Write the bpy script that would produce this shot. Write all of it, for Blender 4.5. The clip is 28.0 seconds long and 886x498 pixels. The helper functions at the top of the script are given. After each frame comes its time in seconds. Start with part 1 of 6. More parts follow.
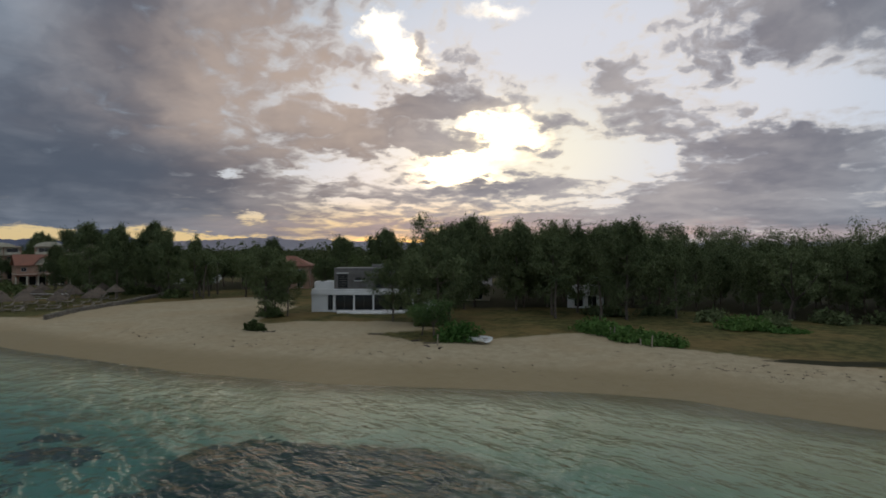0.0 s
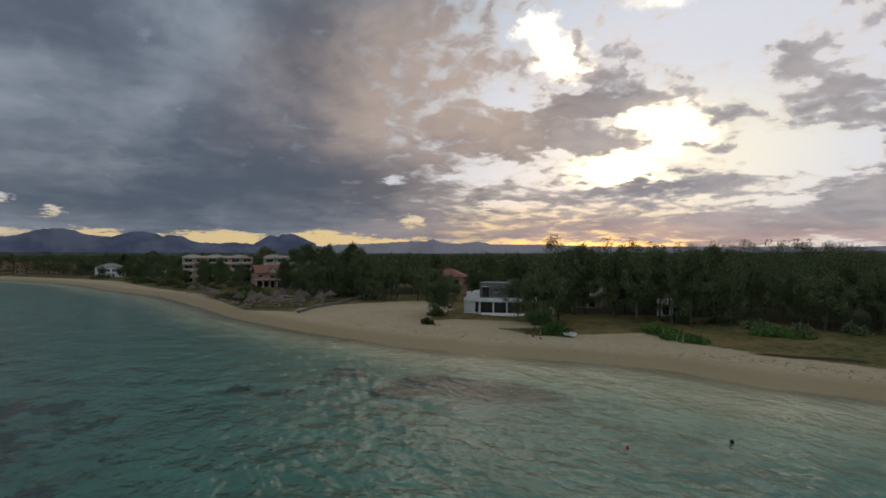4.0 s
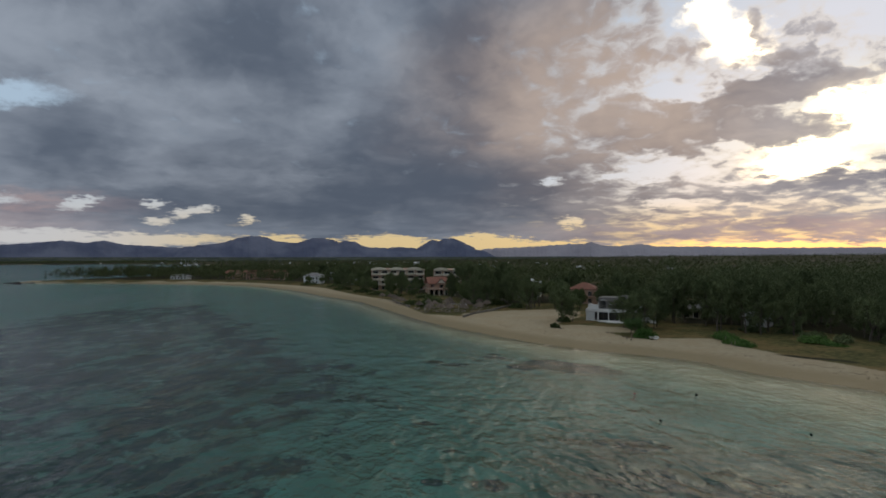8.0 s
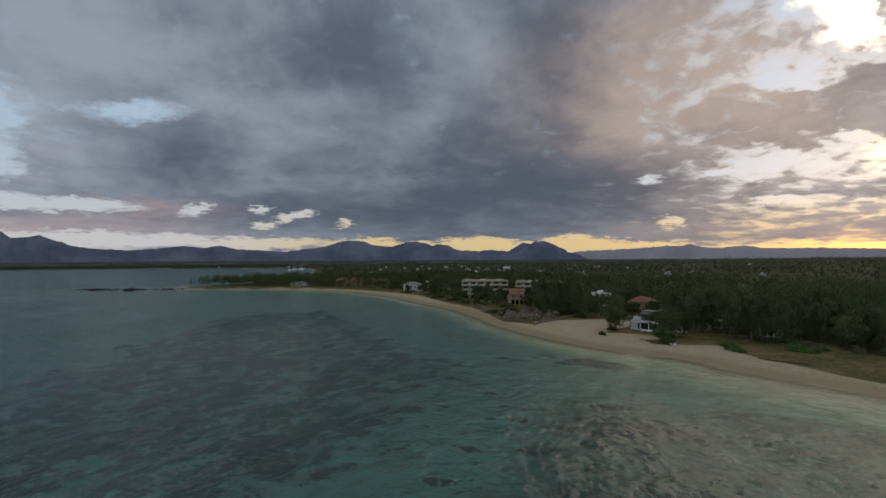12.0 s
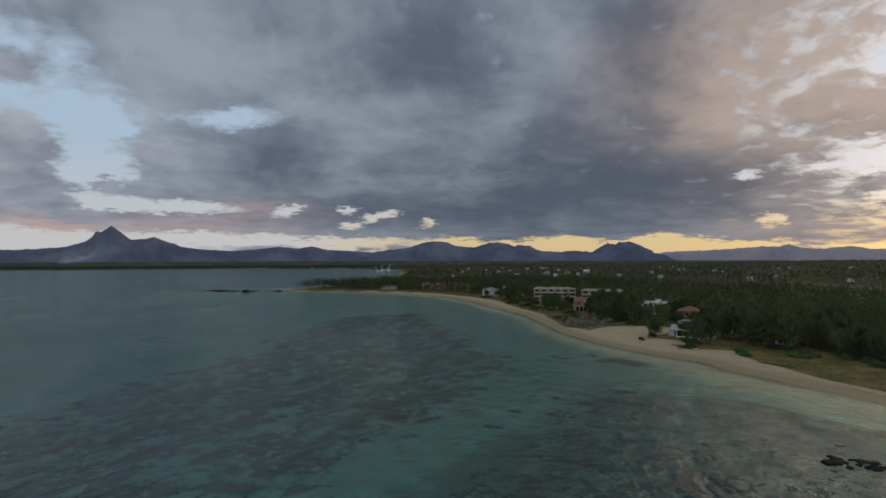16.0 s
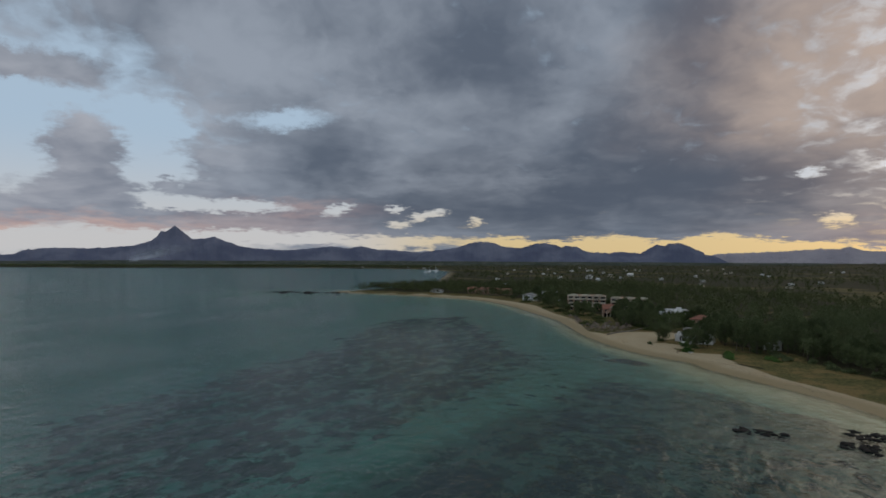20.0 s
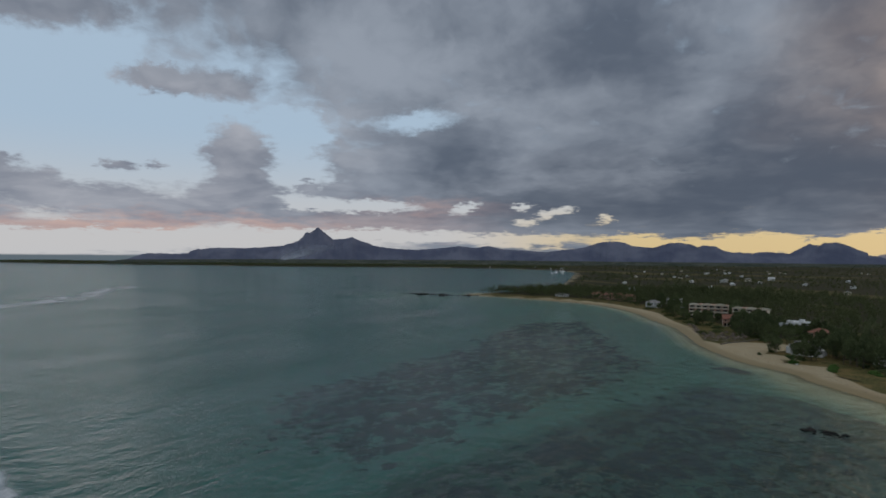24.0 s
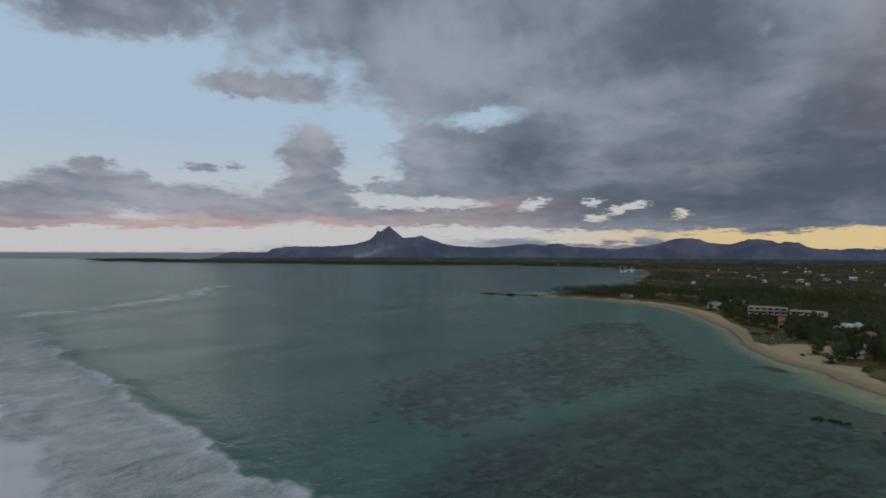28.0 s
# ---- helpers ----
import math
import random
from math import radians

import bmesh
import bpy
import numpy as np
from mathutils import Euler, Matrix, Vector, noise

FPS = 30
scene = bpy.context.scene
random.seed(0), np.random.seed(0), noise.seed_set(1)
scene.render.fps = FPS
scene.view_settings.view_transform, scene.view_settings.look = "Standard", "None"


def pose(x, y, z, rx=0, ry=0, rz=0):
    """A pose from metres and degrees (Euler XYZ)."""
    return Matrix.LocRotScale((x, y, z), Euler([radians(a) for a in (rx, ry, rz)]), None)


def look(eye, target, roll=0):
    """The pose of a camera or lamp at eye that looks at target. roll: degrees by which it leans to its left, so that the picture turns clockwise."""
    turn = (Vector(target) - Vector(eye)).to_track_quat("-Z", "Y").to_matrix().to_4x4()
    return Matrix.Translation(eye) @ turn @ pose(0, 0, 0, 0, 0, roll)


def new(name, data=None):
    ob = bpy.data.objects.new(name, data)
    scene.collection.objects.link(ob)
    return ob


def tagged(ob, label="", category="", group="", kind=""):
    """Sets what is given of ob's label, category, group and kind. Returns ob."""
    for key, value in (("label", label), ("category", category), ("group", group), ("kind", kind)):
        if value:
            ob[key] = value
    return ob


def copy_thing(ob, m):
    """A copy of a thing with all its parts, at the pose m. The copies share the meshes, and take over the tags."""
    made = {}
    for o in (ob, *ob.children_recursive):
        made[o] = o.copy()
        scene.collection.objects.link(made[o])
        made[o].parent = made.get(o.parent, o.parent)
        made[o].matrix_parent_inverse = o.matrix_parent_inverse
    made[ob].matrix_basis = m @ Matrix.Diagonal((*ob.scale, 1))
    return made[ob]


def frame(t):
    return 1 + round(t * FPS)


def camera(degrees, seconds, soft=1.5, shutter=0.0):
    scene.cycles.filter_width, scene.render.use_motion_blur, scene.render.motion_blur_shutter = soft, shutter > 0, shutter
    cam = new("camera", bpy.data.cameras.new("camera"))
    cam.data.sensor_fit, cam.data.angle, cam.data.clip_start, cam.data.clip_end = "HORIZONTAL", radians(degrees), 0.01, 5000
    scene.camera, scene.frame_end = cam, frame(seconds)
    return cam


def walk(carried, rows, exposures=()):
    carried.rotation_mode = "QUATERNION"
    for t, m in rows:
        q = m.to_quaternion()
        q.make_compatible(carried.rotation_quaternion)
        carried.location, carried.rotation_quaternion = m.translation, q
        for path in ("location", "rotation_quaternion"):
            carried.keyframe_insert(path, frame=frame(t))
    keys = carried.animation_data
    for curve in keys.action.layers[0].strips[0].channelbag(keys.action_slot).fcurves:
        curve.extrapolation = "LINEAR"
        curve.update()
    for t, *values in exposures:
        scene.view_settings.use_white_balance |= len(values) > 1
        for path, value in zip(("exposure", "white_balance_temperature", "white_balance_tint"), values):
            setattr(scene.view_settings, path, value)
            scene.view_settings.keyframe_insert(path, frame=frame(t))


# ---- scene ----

# ---------------------------------------------------------------- camera
cam = camera(73.67, 28.0, soft=1.7)
# seconds, x, y, z, heading (to the left of +y), pitch, roll
FLIGHT = [
    (0, 0.00, 0.01, 11.33, 24.148, 0.305, -0.162),
    (0.5, 2.34, -3.69, 11.73, 25.539, 0.348, -0.158),
    (1, 4.84, -7.38, 12.15, 27.173, 0.383, -0.129),
    (1.5, 7.53, -11.08, 12.63, 29.007, 0.395, -0.091),
    (2, 10.38, -14.90, 13.13, 30.821, 0.395, -0.051),
    (2.5, 13.47, -18.77, 13.64, 32.735, 0.448, -0.004),
    (3, 16.75, -22.67, 14.16, 34.721, 0.480, 0.025),
    (3.5, 20.28, -26.56, 14.66, 36.819, 0.527, 0.039),
    (5.5, 36.83, -42.85, 17.25, 46.721, 0.654, -0.041),
    (6, 41.58, -46.86, 18.00, 48.959, 0.696, -0.077),
    (6.5, 46.59, -50.76, 18.74, 50.582, 0.729, -0.093),
    (7, 51.79, -54.56, 19.46, 51.813, 0.758, -0.131),
    (7.5, 57.13, -58.26, 20.21, 52.955, 0.799, -0.182),
    (8, 62.61, -61.87, 21.01, 54.342, 0.823, -0.221),
    (8.5, 68.26, -65.40, 21.79, 56.050, 0.876, -0.249),
    (9, 74.08, -68.81, 22.60, 57.929, 0.913, -0.277),
    (9.5, 80.03, -72.14, 23.47, 59.464, 0.937, -0.320),
    (10, 86.09, -75.40, 24.37, 61.133, 0.964, -0.343),
    (10.5, 92.18, -78.53, 25.40, 62.257, 0.988, -0.373),
    (11, 98.36, -81.52, 26.46, 62.621, 1.011, -0.398),
    (11.5, 104.62, -84.30, 27.58, 62.827, 1.032, -0.394),
    (13.5, 130.27, -94.46, 31.63, 66.234, 1.046, -0.377),
    (14, 136.89, -96.92, 32.56, 67.705, 1.043, -0.359),
    (14.5, 143.66, -99.23, 33.54, 68.710, 1.041, -0.317),
    (15, 150.45, -101.45, 34.61, 69.645, 1.029, -0.287),
    (15.5, 157.26, -103.58, 35.73, 70.615, 1.038, -0.258),
    (16, 164.12, -105.70, 36.78, 71.234, 1.026, -0.230),
    (16.5, 171.14, -107.71, 37.76, 71.677, 1.034, -0.192),
    (17, 178.18, -109.61, 38.73, 72.027, 1.047, -0.143),
    (17.5, 185.08, -111.46, 39.75, 72.418, 1.034, -0.102),
    (18, 191.87, -113.18, 40.84, 72.991, 1.022, -0.046),
    (18.5, 198.53, -114.86, 41.93, 73.569, 1.023, 0.015),
    (19, 205.11, -116.51, 43.03, 74.160, 0.992, 0.087),
    (19.5, 211.70, -118.16, 44.10, 74.887, 0.967, 0.135),
    (20, 218.32, -119.82, 45.25, 75.804, 0.939, 0.181),
    (20.5, 224.99, -121.48, 46.52, 77.000, 0.954, 0.223),
    (22.5, 253.31, -127.83, 51.74, 82.550, 0.818, 0.357),
    (23, 260.08, -128.80, 53.05, 84.226, 0.765, 0.355),
    (23.5, 266.81, -129.58, 54.37, 86.241, 0.715, 0.349),
    (24, 273.51, -130.13, 55.66, 87.995, 0.702, 0.365),
    (24.5, 280.17, -130.48, 56.89, 89.673, 0.662, 0.365),
    (25, 286.76, -130.66, 58.04, 91.250, 0.612, 0.353),
    (25.5, 293.30, -130.69, 59.09, 92.515, 0.551, 0.318),
    (26, 299.78, -130.63, 60.06, 93.230, 0.504, 0.287),
    (26.5, 306.20, -130.51, 60.98, 93.816, 0.452, 0.247),
    (27, 312.51, -130.47, 61.91, 94.117, 0.401, 0.206),
    (27.5, 318.73, -130.49, 62.86, 94.252, 0.379, 0.183),
    (28, 324.91, -130.56, 63.79, 94.590, 0.339, 0.157),
]
walk(cam, [(t, pose(x, y, z, 90 + p, 0, h) @ pose(0, 0, 0, 0, 0, r)) for t, x, y, z, h, p, r in FLIGHT])


# ---------------------------------------------------------------- colours and node helpers
def lin(r, g, b, a=1.0):
    """Linear colour from 0-255 values."""
    def one(v):
        v /= 255
        return v / 12.92 if v <= 0.04045 else ((v + 0.055) / 1.055) ** 2.4
    return (one(r), one(g), one(b), a)


class Nodes:
    """Short hand for building node trees."""

    def __init__(self, tree):
        self.tree = tree
        tree.nodes.clear()

    def put(self, sock, value):
        if value is None:
            return
        if isinstance(value, bpy.types.NodeSocket):
            self.tree.links.new(value, sock)
        elif isinstance(value, bpy.types.Node):
            self.tree.links.new(value.outputs[0], sock)
        else:
            sock.default_value = value

    def node(self, kind, **given):
        n = self.tree.nodes.new(kind)
        if "operation" in given:
            n.operation = given["operation"]
        if "use_clamp" in given:
            n.use_clamp = given["use_clamp"]
        if "interpolation_type" in given:
            n.interpolation_type = given["interpolation_type"]
        if "data_type" in given:
            n.data_type, n.blend_type = given["data_type"], given["blend_type"]
        if "vector_type" in given:
            n.vector_type = given["vector_type"]
        if "gradient_type" in given:
            n.gradient_type = given["gradient_type"]
        if "sky_type" in given:
            n.sky_type = given["sky_type"]
        if "attribute_name" in given:
            n.attribute_name = given["attribute_name"]
        return n

    def math(self, op, a, b=None, c=None, clamp=False):
        n = self.node("ShaderNodeMath", operation=op, use_clamp=clamp)
        for i, v in enumerate((a, b, c)):
            self.put(n.inputs[i], v)
        return n.outputs[0]

    def vec(self, op, a, b=None, scale=None):
        n = self.node("ShaderNodeVectorMath", operation=op)
        self.put(n.inputs[0], a)
        self.put(n.inputs[1], b)
        if scale is not None:
            self.put(n.inputs["Scale"], scale)
        return n.outputs[0]

    def xyz(self, x, y, z=0.0):
        n = self.node("ShaderNodeCombineXYZ")
        for i, v in enumerate((x, y, z)):
            self.put(n.inputs[i], v)
        return n.outputs[0]

    def split(self, v):
        n = self.node("ShaderNodeSeparateXYZ")
        self.put(n.inputs[0], v)
        return n.outputs

    def noise(self, v, scale, detail=4.0, rough=0.55, distort=0.0, colour=False):
        n = self.node("ShaderNodeTexNoise")
        self.put(n.inputs["Vector"], v)
        n.inputs["Scale"].default_value = scale
        n.inputs["Detail"].default_value = detail
        n.inputs["Roughness"].default_value = rough
        n.inputs["Distortion"].default_value = distort
        return n.outputs[1 if colour else 0]

    def ramp(self, fac, lo, hi, a=0.0, b=1.0):
        """Smooth step from a to b while fac goes from lo to hi."""
        n = self.node("ShaderNodeMapRange", interpolation_type="SMOOTHSTEP")
        for i, v in enumerate((fac, lo, hi, a, b)):
            self.put(n.inputs[i], v)
        return n.outputs[0]

    def mix(self, fac, a, b, blend="MIX"):
        n = self.node("ShaderNodeMix", data_type="RGBA", blend_type=blend)
        self.put(n.inputs[0], fac)
        self.put(n.inputs[6], a)
        self.put(n.inputs[7], b)
        return n.outputs[2]

    def bump(self, height, strength=0.5, distance=0.1):
        n = self.node("ShaderNodeBump")
        self.put(n.inputs["Height"], height)
        n.inputs["Strength"].default_value = strength
        n.inputs["Distance"].default_value = distance
        return n.outputs[0]


# ---------------------------------------------------------------- world: a broken evening cloud deck
SUN_AZ, SUN_EL = 27.0, 5.0


def evening_sky():
    world = bpy.data.worlds.new("evening_sky")
    scene.world = world
    world.use_nodes = True
    k = Nodes(world.node_tree)
    way = k.node("ShaderNodeTexCoord").outputs["Generated"]
    x, y, z = k.split(way)
    azim = k.math("MULTIPLY", k.math("ARCTAN2", k.math("MULTIPLY", x, -1.0), y), 57.29578)
    elev = k.math("MULTIPLY", k.math("ARCSINE", z), 57.29578)
    flat = k.xyz(azim, elev)
    # cloud coordinates: flatter towards the horizon, as a level deck is seen
    rise = k.math("MULTIPLY", k.math("LOGARITHM", k.math("MULTIPLY_ADD", k.math("MAXIMUM", elev, -1.5), 0.2, 1.0), 2.71828), 3.4)
    deck = k.xyz(k.math("MULTIPLY", azim, 0.1), rise)

    def shake(scale, detail, amount, rough=0.55):
        n = k.noise(deck, scale, detail, rough, colour=True)
        return k.vec("MULTIPLY", k.vec("SUBTRACT", n, (0.5, 0.5, 0.5)), (*amount, 0.0))

    def puffs(where, scale, detail=3.0):
        """Rounded heaps: high in the middle of each, creased between them."""
        v = k.node("ShaderNodeTexVoronoi")
        v.feature, v.distance = "SMOOTH_F1", "EUCLIDEAN"
        k.put(v.inputs["Vector"], where)
        v.inputs["Scale"].default_value = scale
        v.inputs["Detail"].default_value = detail
        v.inputs["Roughness"].default_value = 0.5
        v.inputs["Smoothness"].default_value = 0.6
        return k.math("SUBTRACT", 1.0, v.outputs["Distance"])

    swirl = k.vec("ADD", deck, k.vec("SCALE", shake(1.6, 4, (0.5, 0.45)), scale=1.0))
    wide = k.vec("ADD", flat, shake(0.9, 4, (12.0, 6.0)))
    soft = k.vec("ADD", flat, k.vec("ADD", shake(1.6, 3, (4.6, 2.6)), shake(6.0, 6, (4.2, 2.6), 0.62)))
    crisp = k.vec("ADD", flat, k.vec("ADD", shake(3.2, 2, (2.0, 1.1)), shake(9.0, 6, (3.4, 1.7), 0.66)))

    def field(blobs, where, start=0.0):
        """Sum of soft ellipses: azimuth, elevation, their radii, slope, weight."""
        total = start
        for a, e, ra, re, slope, weight in blobs:
            m = k.node("ShaderNodeMapping", vector_type="TEXTURE")
            k.put(m.inputs["Vector"], where)
            m.inputs["Location"].default_value = (a, e, 0)
            m.inputs["Rotation"].default_value = (0, 0, radians(slope))
            m.inputs["Scale"].default_value = (ra, re, 1)
            g = k.node("ShaderNodeTexGradient", gradient_type="SPHERICAL")
            k.put(g.inputs[0], m.outputs[0])
            total = k.math("MULTIPLY_ADD", g.outputs[1], weight, total)
        return total

    heap = k.math("MULTIPLY_ADD", puffs(swirl, 1.5), 0.6, k.math("MULTIPLY", puffs(swirl, 4.2, 2.0), 0.4))
    lean = k.vec("ADD", swirl, (-0.10, 0.13, 0.0))
    heap_lit = k.math("MULTIPLY_ADD", puffs(lean, 1.5), 0.6, k.math("MULTIPLY", puffs(lean, 4.2, 2.0), 0.4))
    relief = k.math("SUBTRACT", heap, heap_lit)
    fine = k.noise(swirl, 4.4, 6, 0.52)
    mid = k.noise(swirl, 1.2, 5, 0.46)
    broad = k.noise(deck, 0.55, 3, 0.5)

    # the closed deck, then the broken clouds by the sun, then the heaps low in the west
    closed = field(((66, 16, 50, 27, 0, 2.4), (112, 24, 24, 8, -8, 1.3), (50, 5, 30, 6.5, 0, 1.0), (84, 6.0, 22, 5, 0, 0.7)), wide)
    closed = k.math("MINIMUM", closed, 1.0)
    east = field((
        (7.8, 16.2, 3.4, 2.8, 0, 1.1), (-1.1, 13.9, 3.2, 2.6, 0, 1.1), (4.8, 12.5, 6.0, 4.0, -12, 1.0), (24.3, 16.6, 5.4, 4.2, 0, 1.0),
        (-2.1, 9.0, 8.8, 4.2, 0, 1.1), (-9.1, 8.6, 7.2, 4.4, 0, 1.1), (0.1, 5.0, 20, 2.9, 0, 1.2), (13.5, 6.8, 5.2, 2.1, 0, 1.1),
        (14.6, 9.7, 4.4, 1.3, 0, 1.0), (-6.4, 18.6, 13.4, 5.4, 6, 1.2), (33.0, 11.6, 14.4, 4.9, 0, 1.2)), soft, 0.52)
    east = field((
        (10, 2.4, 40, 2.6, 0, 1.4), (25, 5.6, 10, 2.0, 0, 1.1), (24.5, 10.4, 7.5, 1.7, 4, 1.1), (20.5, 14.2, 7.5, 1.9, -4, 1.05), (19, 6.3, 8, 1.2, 0, 0.8), (14.2, 12.4, 4.0, 2.0, 0, 0.8), (27, 13.5, 6, 2.0, 0, 0.9)), soft, east)
    west = field((
        (125.4, 7.5, 2.3, 0.9, 0, 1.0), (116.9, 7.4, 2.2, 0.75, 0, 1.0), (114.2, 7.9, 1.6, 0.4, 0, 0.8), (114.8, 15.0, 4.6, 1.6, 0, 1.0),
        (109.8, 15.0, 6.1, 1.8, 0, 0.9), (127.4, 5.8, 4.4, 1.9, 0, 1.1), (122.9, 5.6, 3.5, 2.1, 0, 1.1), (118.1, 4.6, 5.2, 1.7, 0, 1.2),
        (113.3, 3.8, 5.5, 1.4, 0, 1.2), (129.5, 3.6, 7.2, 2.1, 0, 1.2)), crisp)
    heaps = field((
        (107.2, 9.2, 4.5, 3.9, 0, 1.2), (106.7, 5.1, 5.3, 2.4, 0, 1.4), (101.1, 6.6, 1.3, 0.8, 0, 1.0), (97.3, 6.1, 6.3, 1.4, 0, 1.1),
        (99.7, 3.4, 8.1, 1.3, 0, 1.2), (89.4, 3.4, 6.5, 1.7, 0, 1.1), (123.9, 19.4, 9.0, 3.2, -8, 1.2), (118, 2.3, 26, 0.7, 0, 0.7)), crisp)
    gaps = field((
        (13.5, 19.6, 8.6, 4.0, 0, -0.75), (8.2, 8.2, 7.0, 3.2, -4, -0.85), (-6.4, 12.3, 11.0, 2.9, 12, -1.0), (23.2, 8.0, 4.4, 2.0, 0, -0.75),
        (18.3, 11.9, 4.6, 1.7, 10, -0.75), (27.6, 18.3, 2.6, 1.5, 0, -1.2), (30.0, 20.8, 4.2, 1.0, -25, -0.9), (36.2, 7.6, 4.7, 0.8, 0, -0.9),
        (32.3, 14.4, 5.5, 1.1, 12, -1.0), (34.5, 8.2, 4.6, 1.5, 18, -0.75), (28.9, 8.9, 2.6, 1.0, 0, -0.9)), soft)
    slits = field((
        (33.5, 4.9, 2.8, 0.5, 0, -1.2), (42.1, 3.3, 1.8, 0.5, 0, -1.0), (9.4, 4.5, 3.5, 0.7, 0, -1.1), (43.8, 7.1, 1.5, 0.6, 0, -0.95),
        (91.0, 12.8, 6.4, 1.5, -4, -0.9), (98.1, 4.9, 3.8, 1.0, 0, -1.1), (93.8, 4.75, 5.0, 0.75, 0, -1.1), (86.0, 4.5, 2.0, 0.65, -15, -1.1),
        (80.3, 4.9, 1.4, 0.5, 0, -1.1), (77.3, 4.2, 2.6, 0.65, -15, -1.1), (80.1, 3.2, 1.5, 0.5, 0, -1.1), (72.7, 3.6, 1.0, 0.5, 0, -0.9)), crisp)
    open_sky = field((
        (126, 12.0, 17, 8.5, 0, -1.5), (112.8, 10.8, 8.4, 5.2, 0, -1.2), (102.5, 11.4, 4.4, 2.4, 0, -1.1), (101.6, 7.9, 3.6, 2.4, 0, -1.1), (101.0, 4.95, 6.1, 0.9, 0, -1.0)), soft)
    # clear strip over the mountains
    strip = field((
        (51.0, 1.2, 6.0, 1.15, 0, -1.9), (61.0, 1.2, 6.0, 1.2, 0, -1.9), (56, 1.0, 18, 1.0, 0, -1.0), (69.5, 1.3, 5.0, 1.0, 0, -1.5), (44, 0.9, 5, 0.8, 0, -1.3),
        (37, 0.7, 7, 0.55, 0, -1.3), (23.4, 0.6, 8.5, 0.7, 0, -2.2), (80, 1.6, 9, 0.9, 0, -1.2), (90, 2.0, 7.0, 0.7, 0, -1.4)), crisp)
    veil = field(((123.8, 1.2, 18, 1.5, 0, -1.2), (107.2, 1.7, 13, 1.2, 0, -1.2), (97, 2.0, 6, 0.7, 0, -1.2)), crisp)
    near_sun = field(((14, 13, 40, 34, 0, 1.5),), flat)
    broken = k.ramp(near_sun, 0.1, 1.0)
    cover = k.math("ADD", k.math("MAXIMUM", closed, k.math("ADD", east, k.math("ADD", west, heaps))), k.math("ADD", gaps, slits))
    cover = k.math("ADD", cover, k.math("MAXIMUM", k.math("ADD", strip, veil), -1.3))
    cover = k.math("MAXIMUM", k.math("ADD", cover, open_sky), k.math("ADD", k.math("MULTIPLY", k.math("ADD", west, heaps), 1.35), k.math("MULTIPLY", veil, 0.7)))
    cover = k.math("ADD", cover, k.math("MULTIPLY", k.math("SUBTRACT", heap, 0.55), k.math("MULTIPLY_ADD", broken, 0.5, 0.5)))
    cover = k.math("ADD", cover, k.math("MULTIPLY", k.math("SUBTRACT", fine, 0.5), k.math("MULTIPLY_ADD", broken, 1.7, 0.7)))
    thick = k.ramp(cover, k.math("MULTIPLY_ADD", broken, -0.10, 0.06), k.math("MULTIPLY_ADD", broken, 0.40, 0.68))
    deep = k.ramp(cover, 0.25, 1.1)

    # clear sky behind the clouds
    nishita = k.node("ShaderNodeTexSky", sky_type="NISHITA")
    nishita.sun_disc = False
    nishita.sun_elevation = radians(SUN_EL)
    nishita.sun_rotation = radians(-SUN_AZ)
    nishita.air_density, nishita.dust_density = 1.0, 1.5
    base = k.vec("SCALE", nishita.outputs[0], scale=0.007)
    glow = k.ramp(field(((12, 13, 44, 22, 0, 1.0),), flat), 0.0, 0.7)
    clear = k.mix(k.ramp(elev, 1.0, 12.0), lin(203, 203, 205), lin(174, 196, 217))
    clear = k.mix(glow, clear, lin(226, 228, 238))
    clear = k.mix(k.ramp(field(((17, 9.5, 17, 8.0, 0, 1.0),), flat), 0.0, 0.8), clear, lin(250, 246, 232))
    clear = k.mix(k.ramp(elev, 24.0, 55.0), clear, lin(206, 204, 204))
    low = k.ramp(elev, 1.5, 6.0, 1.0, 0.0)
    clear = k.mix(k.math("MULTIPLY", low, k.ramp(field(((46, 1.5, 44, 40, 0, 1.0),), flat), 0.0, 0.5)), clear, lin(218, 196, 150))
    clear = k.mix(field(((24, 0.7, 13, 1.3, 0, 1.5),), flat), clear, (1.7, 0.95, 0.33, 1))
    clear = k.vec("ADD", k.vec("SCALE", clear, scale=0.88), base)

    # cloud tone: broad bays of light and dark, then heaps lit from the sun's side
    tone = field((
        (61.7, 5.2, 27, 4.4, 0, -0.32), (72.5, 19.3, 9.6, 10.7, 0, -0.42), (74.7, 11.2, 11.8, 4.9, 0, 0.30), (87.5, 9.5, 7.4, 3.3, 0, -0.28),
        (38.4, 17.3, 13.7, 9.9, 0, 0.38), (57.3, 10.7, 9.0, 4.1, 0, -0.35), (94.7, 19.1, 9.9, 5.9, 0, 0.45), (51.8, 20.6, 7.1, 7.4, 0, -0.40),
        (43.2, 11.1, 8.8, 3.3, 0, 0.2), (72.5, 14.9, 9.6, 2.5, 0, 0.25), (34.9, 11.8, 7.7, 3.3, 0, 0.2), (64.4, 13.2, 4.3, 2.0, 0, 0.3)), wide, 0.5)
    tone = k.math("ADD", tone, field((
        (55, 8, 40, 5, 0, -0.22), (100, 14, 12, 5, -10, 0.25), (84, 14.5, 8, 2.0, -6, 0.25), (66, 7.4, 10, 1.2, -4, 0.22), (80, 7.0, 8, 1.2, -4, 0.2), (-6, 18, 14, 5, 0, -0.2), (-4, 8, 10, 4, 0, -0.3)), soft))
